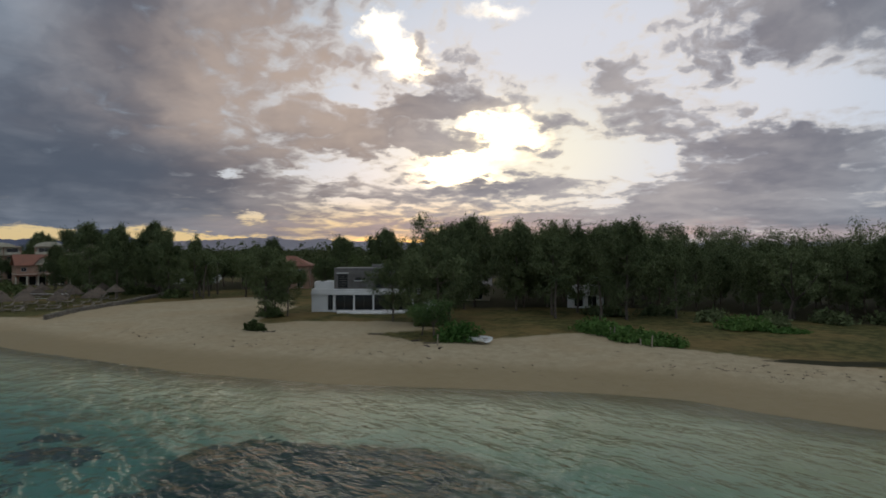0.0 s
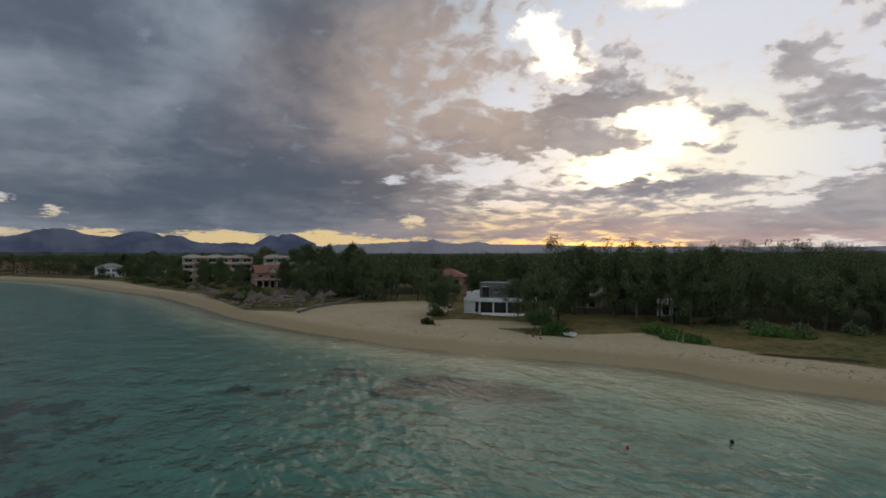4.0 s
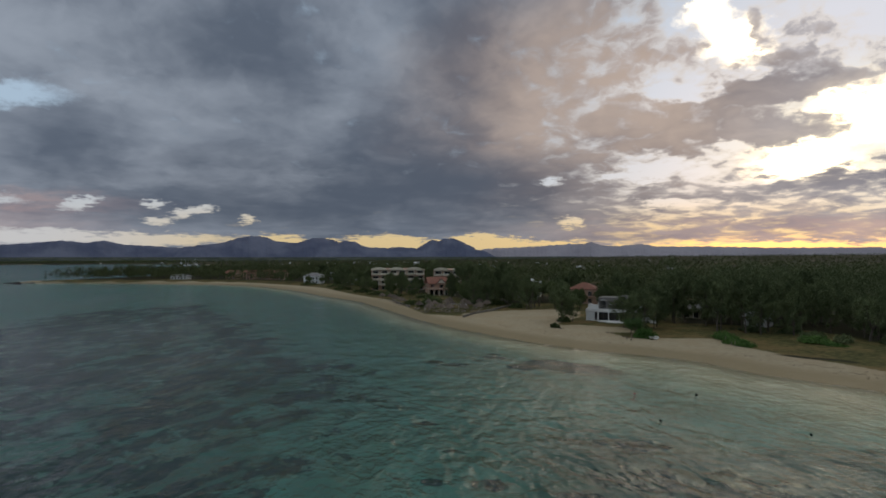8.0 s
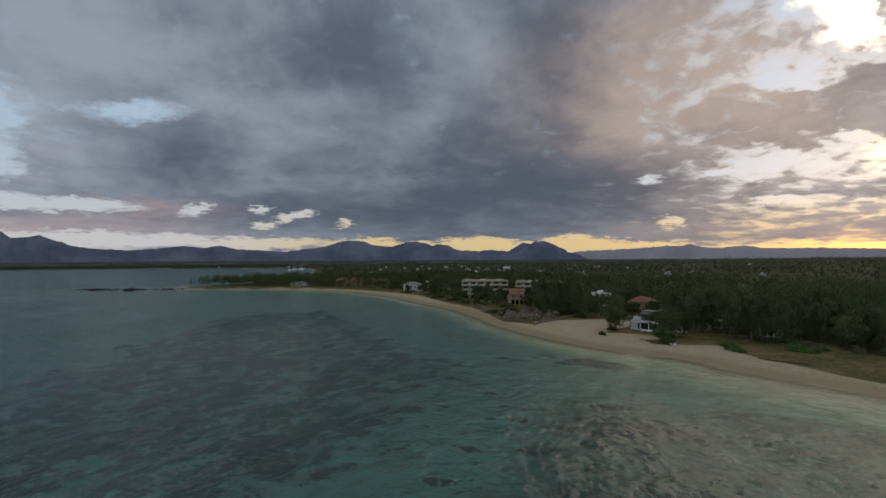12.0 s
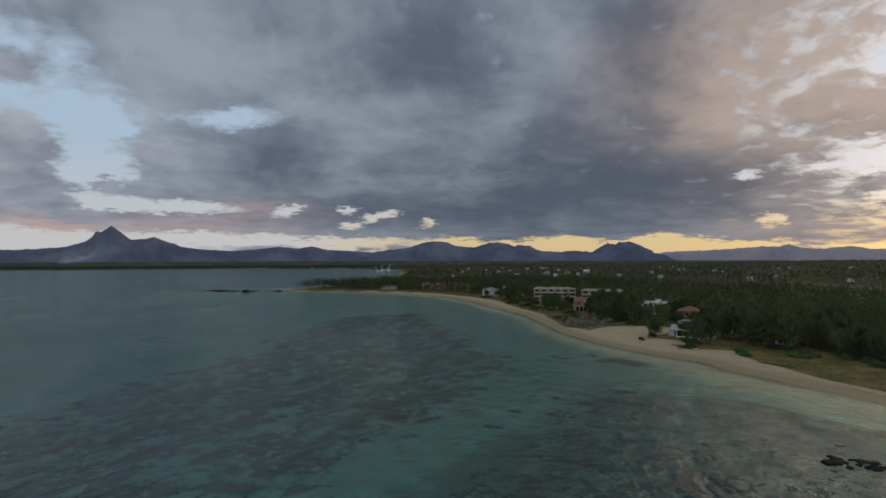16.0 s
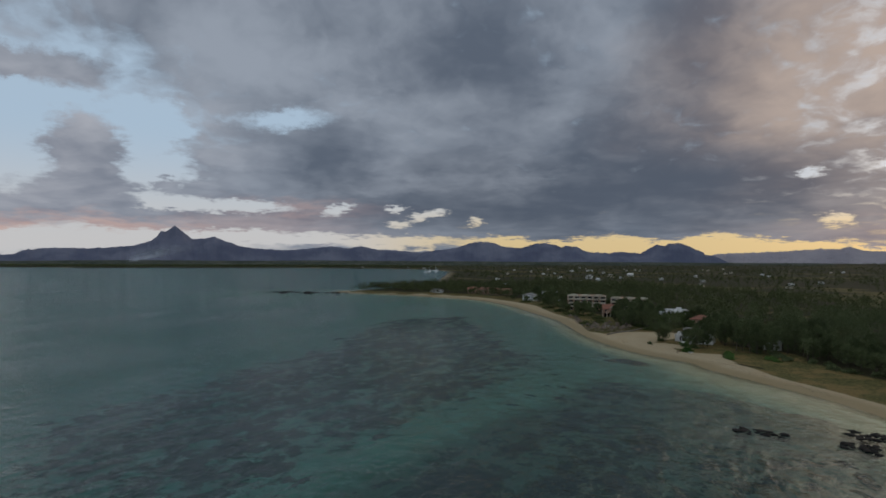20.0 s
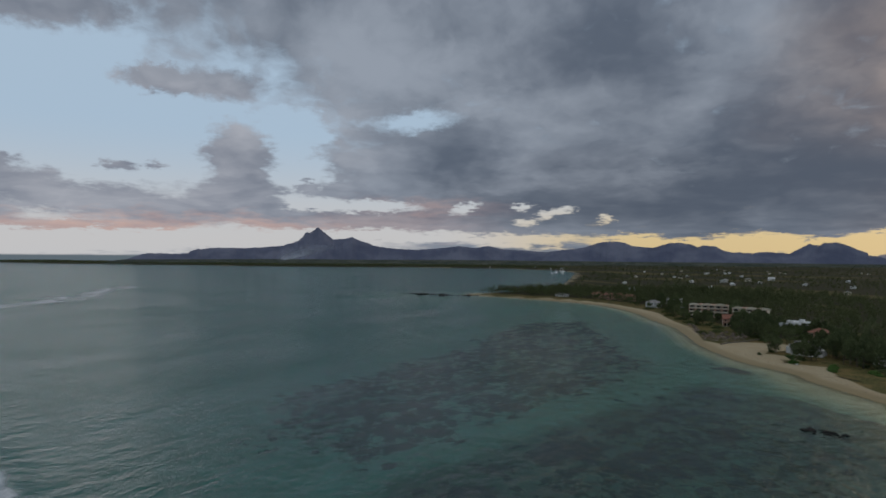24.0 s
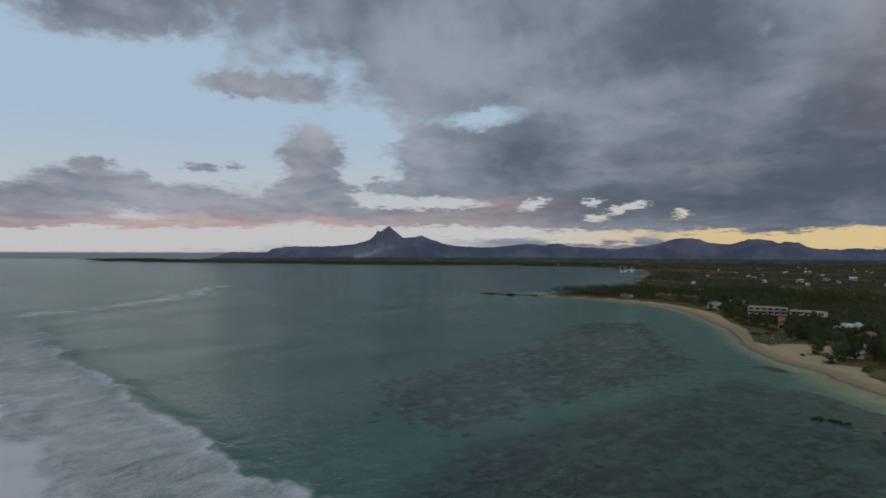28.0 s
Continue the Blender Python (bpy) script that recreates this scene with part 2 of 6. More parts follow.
    tone = k.math("ADD", tone, k.math("MULTIPLY", k.math("SUBTRACT", broad, 0.5), 0.5))
    tone = k.math("ADD", tone, k.math("MULTIPLY", k.math("SUBTRACT", mid, 0.5), 0.85))
    tone = k.math("ADD", tone, k.math("MULTIPLY", k.math("SUBTRACT", fine, 0.5), 0.18))
    tone = k.math("ADD", tone, k.math("MULTIPLY", relief, 0.28))
    pale = k.ramp(tone, 0.0, 1.0)
    cool = k.mix(pale, lin(90, 100, 115), lin(146, 155, 168))
    warm = k.mix(pale, lin(124, 122, 131), lin(192, 184, 182))
    cloud = k.mix(k.ramp(near_sun, 0.1, 1.0), cool, warm)
    tan = field(((40, 13, 24, 18, 0, 1.15),), wide)
    cloud = k.mix(k.ramp(tan, 0.0, 0.8, 0.0, 0.85), cloud, k.mix(pale, lin(116, 108, 110), lin(186, 166, 152)))
    dusk = field(((62, 5.4, 34, 5.6, 0, 1.2), (66, 12, 30, 16, 0, 0.55)), wide)
    cloud = k.mix(k.ramp(dusk, -0.1, 1.2, 0.0, 0.85), cloud, k.mix(pale, lin(80, 89, 103), lin(126, 133, 144)))
    cloud = k.mix(k.ramp(field(((120, 8, 30, 15, 0, 1.3),), wide), 0.0, 0.9, 0.0, 0.8), cloud, k.mix(pale, lin(112, 120, 136), lin(176, 178, 186)))
    rose = field(((114, 2.2, 40, 2.0, 0, 0.9), (90, 4.5, 14, 1.8, 0, 0.55), (2, 1.2, 36, 1.7, 0, 0.6), (24, 2.2, 28, 2.6, 0, 0.75)), soft)
    cloud = k.mix(k.ramp(rose, 0.0, 0.9, 0.0, 0.75), cloud, k.mix(pale, lin(158, 138, 142), lin(214, 176, 158)))
    # thin edges let the light behind them through
    edge = k.math("MULTIPLY", k.ramp(deep, 0.0, 0.5, 1.0, 0.0), k.ramp(near_sun, 0.1, 1.1))
    cloud = k.mix(k.math("MULTIPLY", edge, 0.7), cloud, lin(246, 226, 196))

    sky = k.mix(thick, clear, cloud)
    # where the sun breaks through, far brighter than the rest
    burn = field(((27.6, 18.2, 4.4, 2.8, 0, 1.2), (18.4, 12.0, 7, 3.6, 20, 1.0), (22.9, 8.3, 7, 3.4, 0, 0.9), (30.3, 20.6, 4.0, 1.5, -20, 0.8), (19, 22, 6, 1.4, 0, 0.5)), soft)
    sky = k.vec("ADD", sky, k.vec("SCALE", (1.0, 0.78, 0.42), scale=k.math("MULTIPLY", k.ramp(burn, 0.15, 0.9), k.math("MULTIPLY_ADD", k.ramp(thick, 0.0, 0.9), -2.0, 2.2))))
    # haze and sea below the horizon
    sky = k.mix(k.ramp(elev, -0.14, 0.04), lin(92, 104, 112), sky)
    back = k.node("ShaderNodeBackground")
    k.put(back.inputs[0], sky)
    back.inputs[1].default_value = 1.0
    out = k.node("ShaderNodeOutputWorld")
    k.tree.links.new(back.outputs[0], out.inputs[0])


evening_sky()
sun = new("sun", bpy.data.lights.new("sun", "SUN"))
sun.data.energy, sun.data.angle, sun.data.color = 0.25, radians(40), (1.0, 0.80, 0.55)
sun_way = Vector((-math.sin(radians(SUN_AZ)), math.cos(radians(SUN_AZ)), math.tan(radians(SUN_EL + 6))))
sun.matrix_world = look(sun_way * 300, (0, 0, 0))


# ---------------------------------------------------------------- materials
def surface(name, build):
    """A node material; build(k, shader) sets the shader's inputs."""
    m = bpy.data.materials.new(name)
    m.use_nodes = True
    k = Nodes(m.node_tree)
    shader = k.node("ShaderNodeBsdfPrincipled")
    out = k.node("ShaderNodeOutputMaterial")
    k.tree.links.new(shader.outputs[0], out.inputs[0])
    build(k, shader)
    return m


def plain(name, dark, light, rough=0.8, scale=0.6, fine=9.0, bump=0.25, spec=0.4, metal=0.0, depth=0.03):
    """A weathered surface: blotches, grain and relief between two colours, each object a little apart."""
    def build(k, s):
        at = k.node("ShaderNodeTexCoord").outputs["Object"]
        own = k.node("ShaderNodeObjectInfo").outputs["Random"]
        a = k.noise(at, scale, 5, 0.6)
        b = k.noise(at, fine, 4, 0.6)
        f = k.math("ADD", k.math("MULTIPLY", a, 0.6), k.math("MULTIPLY", b, 0.4))
        f = k.math("ADD", f, k.math("MULTIPLY", k.math("SUBTRACT", own, 0.5), 0.22))
        k.put(s.inputs["Base Color"], k.mix(k.ramp(f, 0.3, 0.7), (*dark, 1), (*light, 1)))
        k.put(s.inputs["Roughness"], k.ramp(a, 0.3, 0.7, rough - 0.08, min(1.0, rough + 0.08)))
        s.inputs["Specular IOR Level"].default_value = spec
        s.inputs["Metallic"].default_value = metal
        k.put(s.inputs["Normal"], k.bump(b, bump, depth))
    return surface(name, build)


def leafy(name, dark, light):
    def build(k, s):
        at = k.node("ShaderNodeNewGeometry")
        own = k.node("ShaderNodeObjectInfo").outputs["Random"]
        f = k.math("ADD", k.math("MULTIPLY", at.outputs["Random Per Island"], 0.34), k.math("MULTIPLY", own, 0.28))
        f = k.math("ADD", f, k.math("MULTIPLY", k.noise(at.outputs["Position"], 0.16, 3), 0.75))
        k.put(s.inputs["Base Color"], k.mix(k.ramp(f, 0.3, 1.05), (*dark, 1), (*light, 1)))
        s.inputs["Roughness"].default_value = 0.8
        s.inputs["Specular IOR Level"].default_value = 0.1
    return surface(name, build)


def ground_build(k, s):
    at = k.node("ShaderNodeNewGeometry").outputs["Position"]
    x, y, z = k.split(at)
    green = k.node("ShaderNodeAttribute", attribute_name="green").outputs["Fac"]
    reef = k.node("ShaderNodeAttribute", attribute_name="reef").outputs["Fac"]
    deep = k.node("ShaderNodeAttribute", attribute_name="dark_ground").outputs["Fac"]
    n1 = k.noise(at, 0.09, 5, 0.6)
    n2 = k.noise(at, 0.9, 6, 0.62)
    n3 = k.noise(at, 7.0, 3, 0.6)
    # dry coral sand, trodden and rippled, darker where the sea wets it
    sand = k.mix(k.ramp(k.math("ADD", k.math("MULTIPLY", n2, 0.55), k.math("MULTIPLY", n3, 0.45)), 0.34, 0.66), (0.33, 0.278, 0.178, 1), (0.45, 0.382, 0.258, 1))
    sand = k.mix(k.ramp(n1, 0.42, 0.62, 0.0, 0.35), sand, (0.36, 0.27, 0.155, 1))
    wet = k.ramp(k.math("ADD", z, k.math("MULTIPLY", k.math("SUBTRACT", n1, 0.5), 0.5)), 0.40, 0.95, 1.0, 0.0)
    sand = k.mix(k.math("MULTIPLY", wet, 0.8), sand, (0.25, 0.198, 0.105, 1))
    # wrack: dark weed scattered along the upper beach
    line = k.math("MULTIPLY", k.ramp(z, 0.95, 1.15), k.ramp(z, 1.25, 1.45, 1.0, 0.0))
    weed = k.math("MULTIPLY", k.ramp(k.noise(at, 0.8, 6, 0.75), 0.60, 0.66), k.math("MULTIPLY", line, 0.8))
    sand = k.mix(weed, sand, (0.10, 0.075, 0.05, 1))
    # turf and bare earth
    turf = k.mix(k.ramp(n2, 0.35, 0.65), (0.055, 0.060, 0.022, 1), (0.132, 0.118, 0.046, 1))
    turf = k.mix(k.ramp(n1, 0.45, 0.62, 0.0, 0.5), turf, (0.24, 0.16, 0.07, 1))
    cover = k.ramp(k.math("ADD", green, k.math("MULTIPLY", k.math("SUBTRACT", n2, 0.5), 0.7)), 0.40, 0.62)
    land = k.mix(cover, sand, turf)
    # towards a darker brown inside the woods, in fields and on one beach patch
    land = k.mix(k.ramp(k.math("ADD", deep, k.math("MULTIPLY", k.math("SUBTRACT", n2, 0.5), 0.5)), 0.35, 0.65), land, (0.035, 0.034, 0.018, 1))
    # sea bed: pale sand, dark weedy reef in long bands, thin sandy lanes between them
    def along(heading, fu, fv):
        """Coordinates stretched along a heading."""
        c, s_ = math.cos(radians(heading)), math.sin(radians(heading))
        u = k.math("MULTIPLY", k.math("MULTIPLY_ADD", y, s_, k.math("MULTIPLY", x, c)), fu)
        v = k.math("MULTIPLY", k.math("MULTIPLY_ADD", y, c, k.math("MULTIPLY", x, -s_)), fv)
        return k.xyz(u, v)

    weedy = k.node("ShaderNodeAttribute", attribute_name="weedy").outputs["Fac"]
    band = along(128, 0.042, 0.12)
    r1 = k.noise(band, 1.0, 5, 0.6, 0.2)
    r2 = k.noise(at, 0.17, 6, 0.62, 0.3)
    r3 = k.noise(at, 1.1, 4, 0.65, 0.3)
    r = k.math("ADD", reef, k.math("MULTIPLY", k.math("SUBTRACT", r1, 0.5), 2.1))
    r = k.math("ADD", r, k.math("MULTIPLY", k.math("SUBTRACT", r2, 0.5), 2.9))
    r = k.math("ADD", r, k.math("MULTIPLY", k.math("SUBTRACT", r3, 0.5), 1.0))
    lane_n = k.noise(along(126, 0.014, 0.045), 1.0, 4, 0.5, 0.2)
    lane_w = k.math("MULTIPLY", k.ramp(r2, 0.42, 0.66), 0.018)
    lane = k.ramp(k.math("ABSOLUTE", k.math("SUBTRACT", lane_n, 0.5)), k.math("MULTIPLY", lane_w, 0.5), k.math("ADD", lane_w, 0.006), 0.7, 0.0)
    lane = k.math("MULTIPLY", lane, k.math("MULTIPLY", k.ramp(y, -26.0, -12.0, 1.0, 0.0), k.ramp(x, 30.0, 60.0, 1.0, 0.0)))
    patch = k.math("MULTIPLY", k.ramp(r, 0.26, 0.46), k.math("SUBTRACT", 1.0, lane))
    dense = k.ramp(k.math("ADD", r, k.math("MULTIPLY", k.math("SUBTRACT", r3, 0.5), 1.2)), 0.30, 0.95)
    coral = k.mix(dense, (0.105, 0.105, 0.060, 1), (0.026, 0.034, 0.026, 1))
    rockflat = k.node("ShaderNodeAttribute", attribute_name="rockflat").outputs["Fac"]
    sandbed = k.mix(k.ramp(n1, 0.35, 0.65), (0.60, 0.55, 0.39, 1), (0.70, 0.66, 0.50, 1))
    mud = k.mix(k.ramp(r2, 0.35, 0.7), (0.27, 0.19, 0.13, 1), (0.50, 0.40, 0.28, 1))
    algae = k.mix(k.ramp(r2, 0.36, 0.66), (0.10, 0.095, 0.05, 1), (0.30, 0.26, 0.15, 1))
    flat_edge = k.ramp(k.math("ADD", rockflat, k.math("MULTIPLY", k.math("SUBTRACT", n1, 0.5), 1.0)), 0.3, 0.6)
    weed_edge = k.ramp(k.math("ADD", weedy, k.math("MULTIPLY", k.math("SUBTRACT", r2, 0.5), 1.4)), 0.25, 0.7, 0.0, 0.8)
    bed = k.mix(weed_edge, sandbed, algae)
    bed = k.mix(k.math("MULTIPLY", lane, weed_edge), bed, sandbed)
    bed = k.mix(patch, k.mix(flat_edge, bed, mud), coral)
    under = k.ramp(z, -0.30, -0.05, 1.0, 0.0)
    k.put(s.inputs["Base Color"], k.mix(under, land, bed))
    k.put(s.inputs["Roughness"], k.math("SUBTRACT", 0.92, k.math("MULTIPLY", wet, 0.35)))
    s.inputs["Specular IOR Level"].default_value = 0.06
    k.put(s.inputs["Normal"], k.bump(k.math("ADD", n2, k.math("MULTIPLY", n3, 0.25)), 0.6, 0.12))


def water_material():
    """Sea water: a scattering teal body over the bed, with a wavy mirror on top."""
    m = bpy.data.materials.new("sea_water")
    m.use_nodes = True
    k = Nodes(m.node_tree)
    at = k.node("ShaderNodeNewGeometry").outputs["Position"]
    depth = k.node("ShaderNodeAttribute", attribute_name="depth").outputs["Fac"]
    foam = k.node("ShaderNodeAttribute", attribute_name="foam").outputs["Fac"]
    x, y, z = k.split(at)
    # wind waves run in to the beach: crests across the wind
    c, s = math.cos(radians(-28)), math.sin(radians(-28))
    across = k.math("MULTIPLY_ADD", y, s, k.math("MULTIPLY", x, c))
    onward = k.math("MULTIPLY_ADD", y, c, k.math("MULTIPLY", x, -s))
    crests = k.xyz(k.math("MULTIPLY", across, 0.6), onward)
    long = k.noise(crests, 0.22, 2, 0.5, 0.2)
    mid = k.noise(crests, 0.85, 2, 0.55, 0.3)
    ripple = k.noise(crests, 2.6, 2, 0.55, 0.3)
    gust = k.ramp(k.noise(k.xyz(k.math("MULTIPLY", across, 0.35), onward), 0.022, 4, 0.6, 0.5), 0.32, 0.68, 0.6, 1.35)
    height = k.math("ADD", k.math("ADD", k.math("MULTIPLY", long, 1.5), k.math("MULTIPLY", mid, 0.65)), k.math("MULTIPLY", ripple, 0.16))
    normal = k.bump(k.math("MULTIPLY", height, gust), 1.0, 1.0)
    clear = k.node("ShaderNodeBsdfTransparent")
    tint = k.mix(k.ramp(depth, 0.0, 1.0), (0.88, 0.98, 0.94, 1), (0.26, 0.67, 0.71, 1))
    k.put(clear.inputs[0], tint)
    body = k.node("ShaderNodeBsdfDiffuse")
    k.put(body.inputs[0], k.mix(k.ramp(depth, 0.1, 1.0), (0.10, 0.22, 0.17, 1), (0.024, 0.098, 0.110, 1)))
    inner = k.node("ShaderNodeMixShader")
    k.put(inner.inputs[0], k.math("MULTIPLY_ADD", k.math("POWER", depth, 2.0), 0.29, 0.04))
    k.tree.links.new(clear.outputs[0], inner.inputs[1])
    k.tree.links.new(body.outputs[0], inner.inputs[2])
    mirror = k.node("ShaderNodeBsdfGlossy")
    mirror.inputs["Roughness"].default_value = 0.08
    k.put(mirror.inputs["Normal"], normal)
    fresnel = k.node("ShaderNodeFresnel")
    fresnel.inputs["IOR"].default_value = 1.33
    k.put(fresnel.inputs["Normal"], normal)
    top = k.node("ShaderNodeMixShader")
    k.put(top.inputs[0], fresnel.outputs[0])
    k.tree.links.new(inner.outputs[0], top.inputs[1])
    k.tree.links.new(mirror.outputs[0], top.inputs[2])
    white = k.node("ShaderNodeBsdfDiffuse")
    white.inputs[0].default_value = (0.62, 0.64, 0.68, 1)
    churn = k.math("ADD", k.math("MULTIPLY", k.noise(crests, 0.09, 6, 0.66, 0.8), 0.6), k.math("MULTIPLY", k.noise(at, 0.9, 5, 0.7, 0.5), 0.4))
    f = k.math("ADD", foam, k.math("MULTIPLY", k.math("SUBTRACT", churn, 0.5), 1.3))
    f = k.math("MULTIPLY", k.ramp(f, 0.12, 0.95), k.ramp(foam, 0.02, 0.25, 0.0, 0.92))
    whole = k.node("ShaderNodeMixShader")
    k.put(whole.inputs[0], f)
    k.tree.links.new(top.outputs[0], whole.inputs[1])
    k.tree.links.new(white.outputs[0], whole.inputs[2])
    out = k.node("ShaderNodeOutputMaterial")
    k.tree.links.new(whole.outputs[0], out.inputs[0])
    return m


GROUND = surface("beach_ground", ground_build)
WATER = water_material()
WHITE = plain("white_render", (0.62, 0.62, 0.60), (0.80, 0.80, 0.78), 0.75, 0.5, 6, 0.15)
STONE = plain("grey_stone_cladding", (0.10, 0.096, 0.09), (0.21, 0.20, 0.19), 0.85, 0.9, 5, 0.5)
PINK = plain("pink_render", (0.36, 0.22, 0.155), (0.50, 0.33, 0.24), 0.85, 0.4, 5, 0.2)
CREAM = plain("cream_render", (0.52, 0.47, 0.36), (0.68, 0.62, 0.50), 0.85, 0.4, 5, 0.2)
ROOF_RED = plain("red_roof", (0.15, 0.065, 0.045), (0.27, 0.12, 0.08), 0.85, 0.7, 7, 0.5)
ROOF_GREY = plain("grey_roof", (0.16, 0.155, 0.15), (0.30, 0.29, 0.28), 0.8, 0.5, 6, 0.4)
THATCH = plain("thatch", (0.07, 0.055, 0.042), (0.16, 0.125, 0.095), 0.95, 1.2, 14, 0.8)
BARK = plain("bark", (0.06, 0.048, 0.036), (0.15, 0.12, 0.095), 0.95, 1.5, 9, 0.8)
ROCK = plain("basalt_rock", (0.006, 0.0055, 0.005), (0.030, 0.026, 0.023), 0.85, 0.8, 5, 0.9, spec=0.15, depth=0.1)
WALLSTONE = plain("wall_stone", (0.12, 0.105, 0.085), (0.25, 0.22, 0.18), 0.95, 0.8, 6, 0.6)
WOOD = plain("weathered_wood", (0.20, 0.16, 0.12), (0.38, 0.32, 0.25), 0.9, 1.0, 9, 0.5)
NEEDLES = leafy("casuarina_needles", (0.058, 0.076, 0.033), (0.150, 0.180, 0.082))
LEAVES = leafy("broad_leaves", (0.045, 0.066, 0.024), (0.125, 0.155, 0.060))
FRESH = leafy("fresh_leaves", (0.045, 0.085, 0.028), (0.12, 0.18, 0.062))
SCRUB = leafy("bright_scrub", (0.045, 0.105, 0.024), (0.13, 0.22, 0.06))
WOODS = leafy("far_woods", (0.040, 0.052, 0.022), (0.108, 0.126, 0.052))


def hazy_hill_build(k, s):
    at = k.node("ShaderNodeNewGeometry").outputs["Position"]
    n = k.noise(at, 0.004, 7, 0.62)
    # distance haze is painted in: blue-grey base colours for the far slopes
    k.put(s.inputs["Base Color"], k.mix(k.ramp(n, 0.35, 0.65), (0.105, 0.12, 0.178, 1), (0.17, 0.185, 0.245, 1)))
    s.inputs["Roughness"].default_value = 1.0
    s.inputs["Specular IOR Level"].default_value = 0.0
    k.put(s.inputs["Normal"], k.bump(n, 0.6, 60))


HILLS = surface("hazy_hills", hazy_hill_build)


def haze_pale_build(k, s):
    hazy_hill_build(k, s)
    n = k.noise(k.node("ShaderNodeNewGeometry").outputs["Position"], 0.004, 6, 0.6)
    # thicker haze put into the colour: paler than the nearer ranges
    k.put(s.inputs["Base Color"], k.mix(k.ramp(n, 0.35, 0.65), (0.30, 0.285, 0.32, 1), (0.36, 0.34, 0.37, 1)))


def plain_build(k, s):
    at = k.node("ShaderNodeNewGeometry").outputs["Position"]
    n = k.math("ADD", k.math("MULTIPLY", k.noise(at, 0.03, 5, 0.65), 0.6), k.math("MULTIPLY", k.noise(at, 0.006, 4, 0.6), 0.4))
    # woodland green with some bluish distance haze mixed into the colour
    k.put(s.inputs["Base Color"], k.mix(k.ramp(n, 0.4, 0.62), (0.045, 0.058, 0.050, 1), (0.105, 0.115, 0.095, 1)))
    s.inputs["Roughness"].default_value = 1.0
    s.inputs["Specular IOR Level"].default_value = 0.0
    k.put(s.inputs["Normal"], k.bump(n, 0.8, 10))


HAZE_PALE_HILLS = surface("haze_pale_hills", haze_pale_build)
WOODED = surface("wooded_rise", plain_build)


def glass_build(k, s):
    s.inputs["Base Color"].default_value = (0.012, 0.014, 0.016, 1)
    s.inputs["Roughness"].default_value = 0.06
    s.inputs["Specular IOR Level"].default_value = 0.5


GLASS = surface("dark_window_glass", glass_build)


# ---------------------------------------------------------------- mesh helpers
rng = np.random.default_rng(7)


def mesh_of(name, verts, faces, material=None, smooth=False):
    me = bpy.data.meshes.new(name)
    me.from_pydata([tuple(v) for v in verts], [], [tuple(f) for f in faces])
    me.update()
    if material:
        me.materials.append(material)
    if smooth:
        me.shade_smooth()
    return me


def grid_mesh(name, xs, ys, zz, material):
    """A sheet over a grid with graded steps."""
    nx, ny = len(xs), len(ys)
    gx, gy = np.meshgrid(xs, ys)
    co = np.stack([gx, gy, zz], -1).reshape(-1, 3).astype(np.float32)
    i = np.arange((ny - 1) * (nx - 1))
    r, c = i // (nx - 1), i % (nx - 1)
    a = r * nx + c
    quad = np.stack([a, a + 1, a + nx + 1, a + nx], 1).astype(np.int32)
    return raw_mesh(name, co, quad, material, True)


def raw_mesh(name, co, faces, material, smooth=False):
    """A mesh from arrays: faces is n x 3 or n x 4."""
    me = bpy.data.meshes.new(name)
    n, k = faces.shape
    me.vertices.add(len(co))
    me.vertices.foreach_set("co", np.ascontiguousarray(co, np.float32).ravel())
    me.loops.add(n * k)
    me.loops.foreach_set("vertex_index", np.ascontiguousarray(faces, np.int32).ravel())
    me.polygons.add(n)
    me.polygons.foreach_set("loop_start", np.arange(0, n * k, k, dtype=np.int32))
    me.polygons.foreach_set("use_smooth", np.full(n, smooth))
    me.update(calc_edges=True)
    me.materials.append(material)
    return me


def layer(me, name, values):
    a = me.attributes.new(name, "FLOAT", "POINT")
    a.data.foreach_set("value", np.ascontiguousarray(values, np.float32).ravel())


def graded(lo, hi, step, ends, grow=1.12):
    """Even steps from lo to hi, then growing ones out to the two ends."""
    mid = np.arange(lo, hi + step, step)
    out = [mid]
    for start, end, sign in ((mid[0], ends[0], -1), (mid[-1], ends[1], 1)):
        p, d, line = start, step, []
        while (end - p) * sign > 0:
            d *= grow
            p += sign * d
            line.append(p)
        out = [np.array(line[::-1])] + out if sign < 0 else out + [np.array(line)]
    return np.concatenate(out)


def waves_noise(x, y, size, seed):
    """Cheap smooth noise over arrays, about -1 to 1."""
    g = np.random.default_rng(seed)
    total, weight = np.zeros_like(x), 0.0
    for octave in range(5):
        f = 2.0 ** octave / size
        for _ in range(3):
            a, p = g.uniform(0, 2 * np.pi, 2)
            b = g.uniform(0, 2 * np.pi)
            bend = 1.3 * np.sin((x * np.cos(b) + y * np.sin(b)) * f * 3.1 + p)
            total += np.sin((x * np.cos(a) + y * np.sin(a)) * f * 6.28 + bend + p * 3) * 0.55 ** octave
        weight += 1.7 * 0.55 ** octave
    return total / weight


def edge_distance(x, y, line):
    """Distance to an open line of points."""
    best = np.full(x.shape, 1e9)
    for (ax, ay), (bx, by) in zip(line[:-1], line[1:]):
        dx, dy = bx - ax, by - ay
        t = np.clip(((x - ax) * dx + (y - ay) * dy) / (dx * dx + dy * dy), 0, 1)
        best = np.minimum(best, np.hypot(x - ax - t * dx, y - ay - t * dy))
    return best


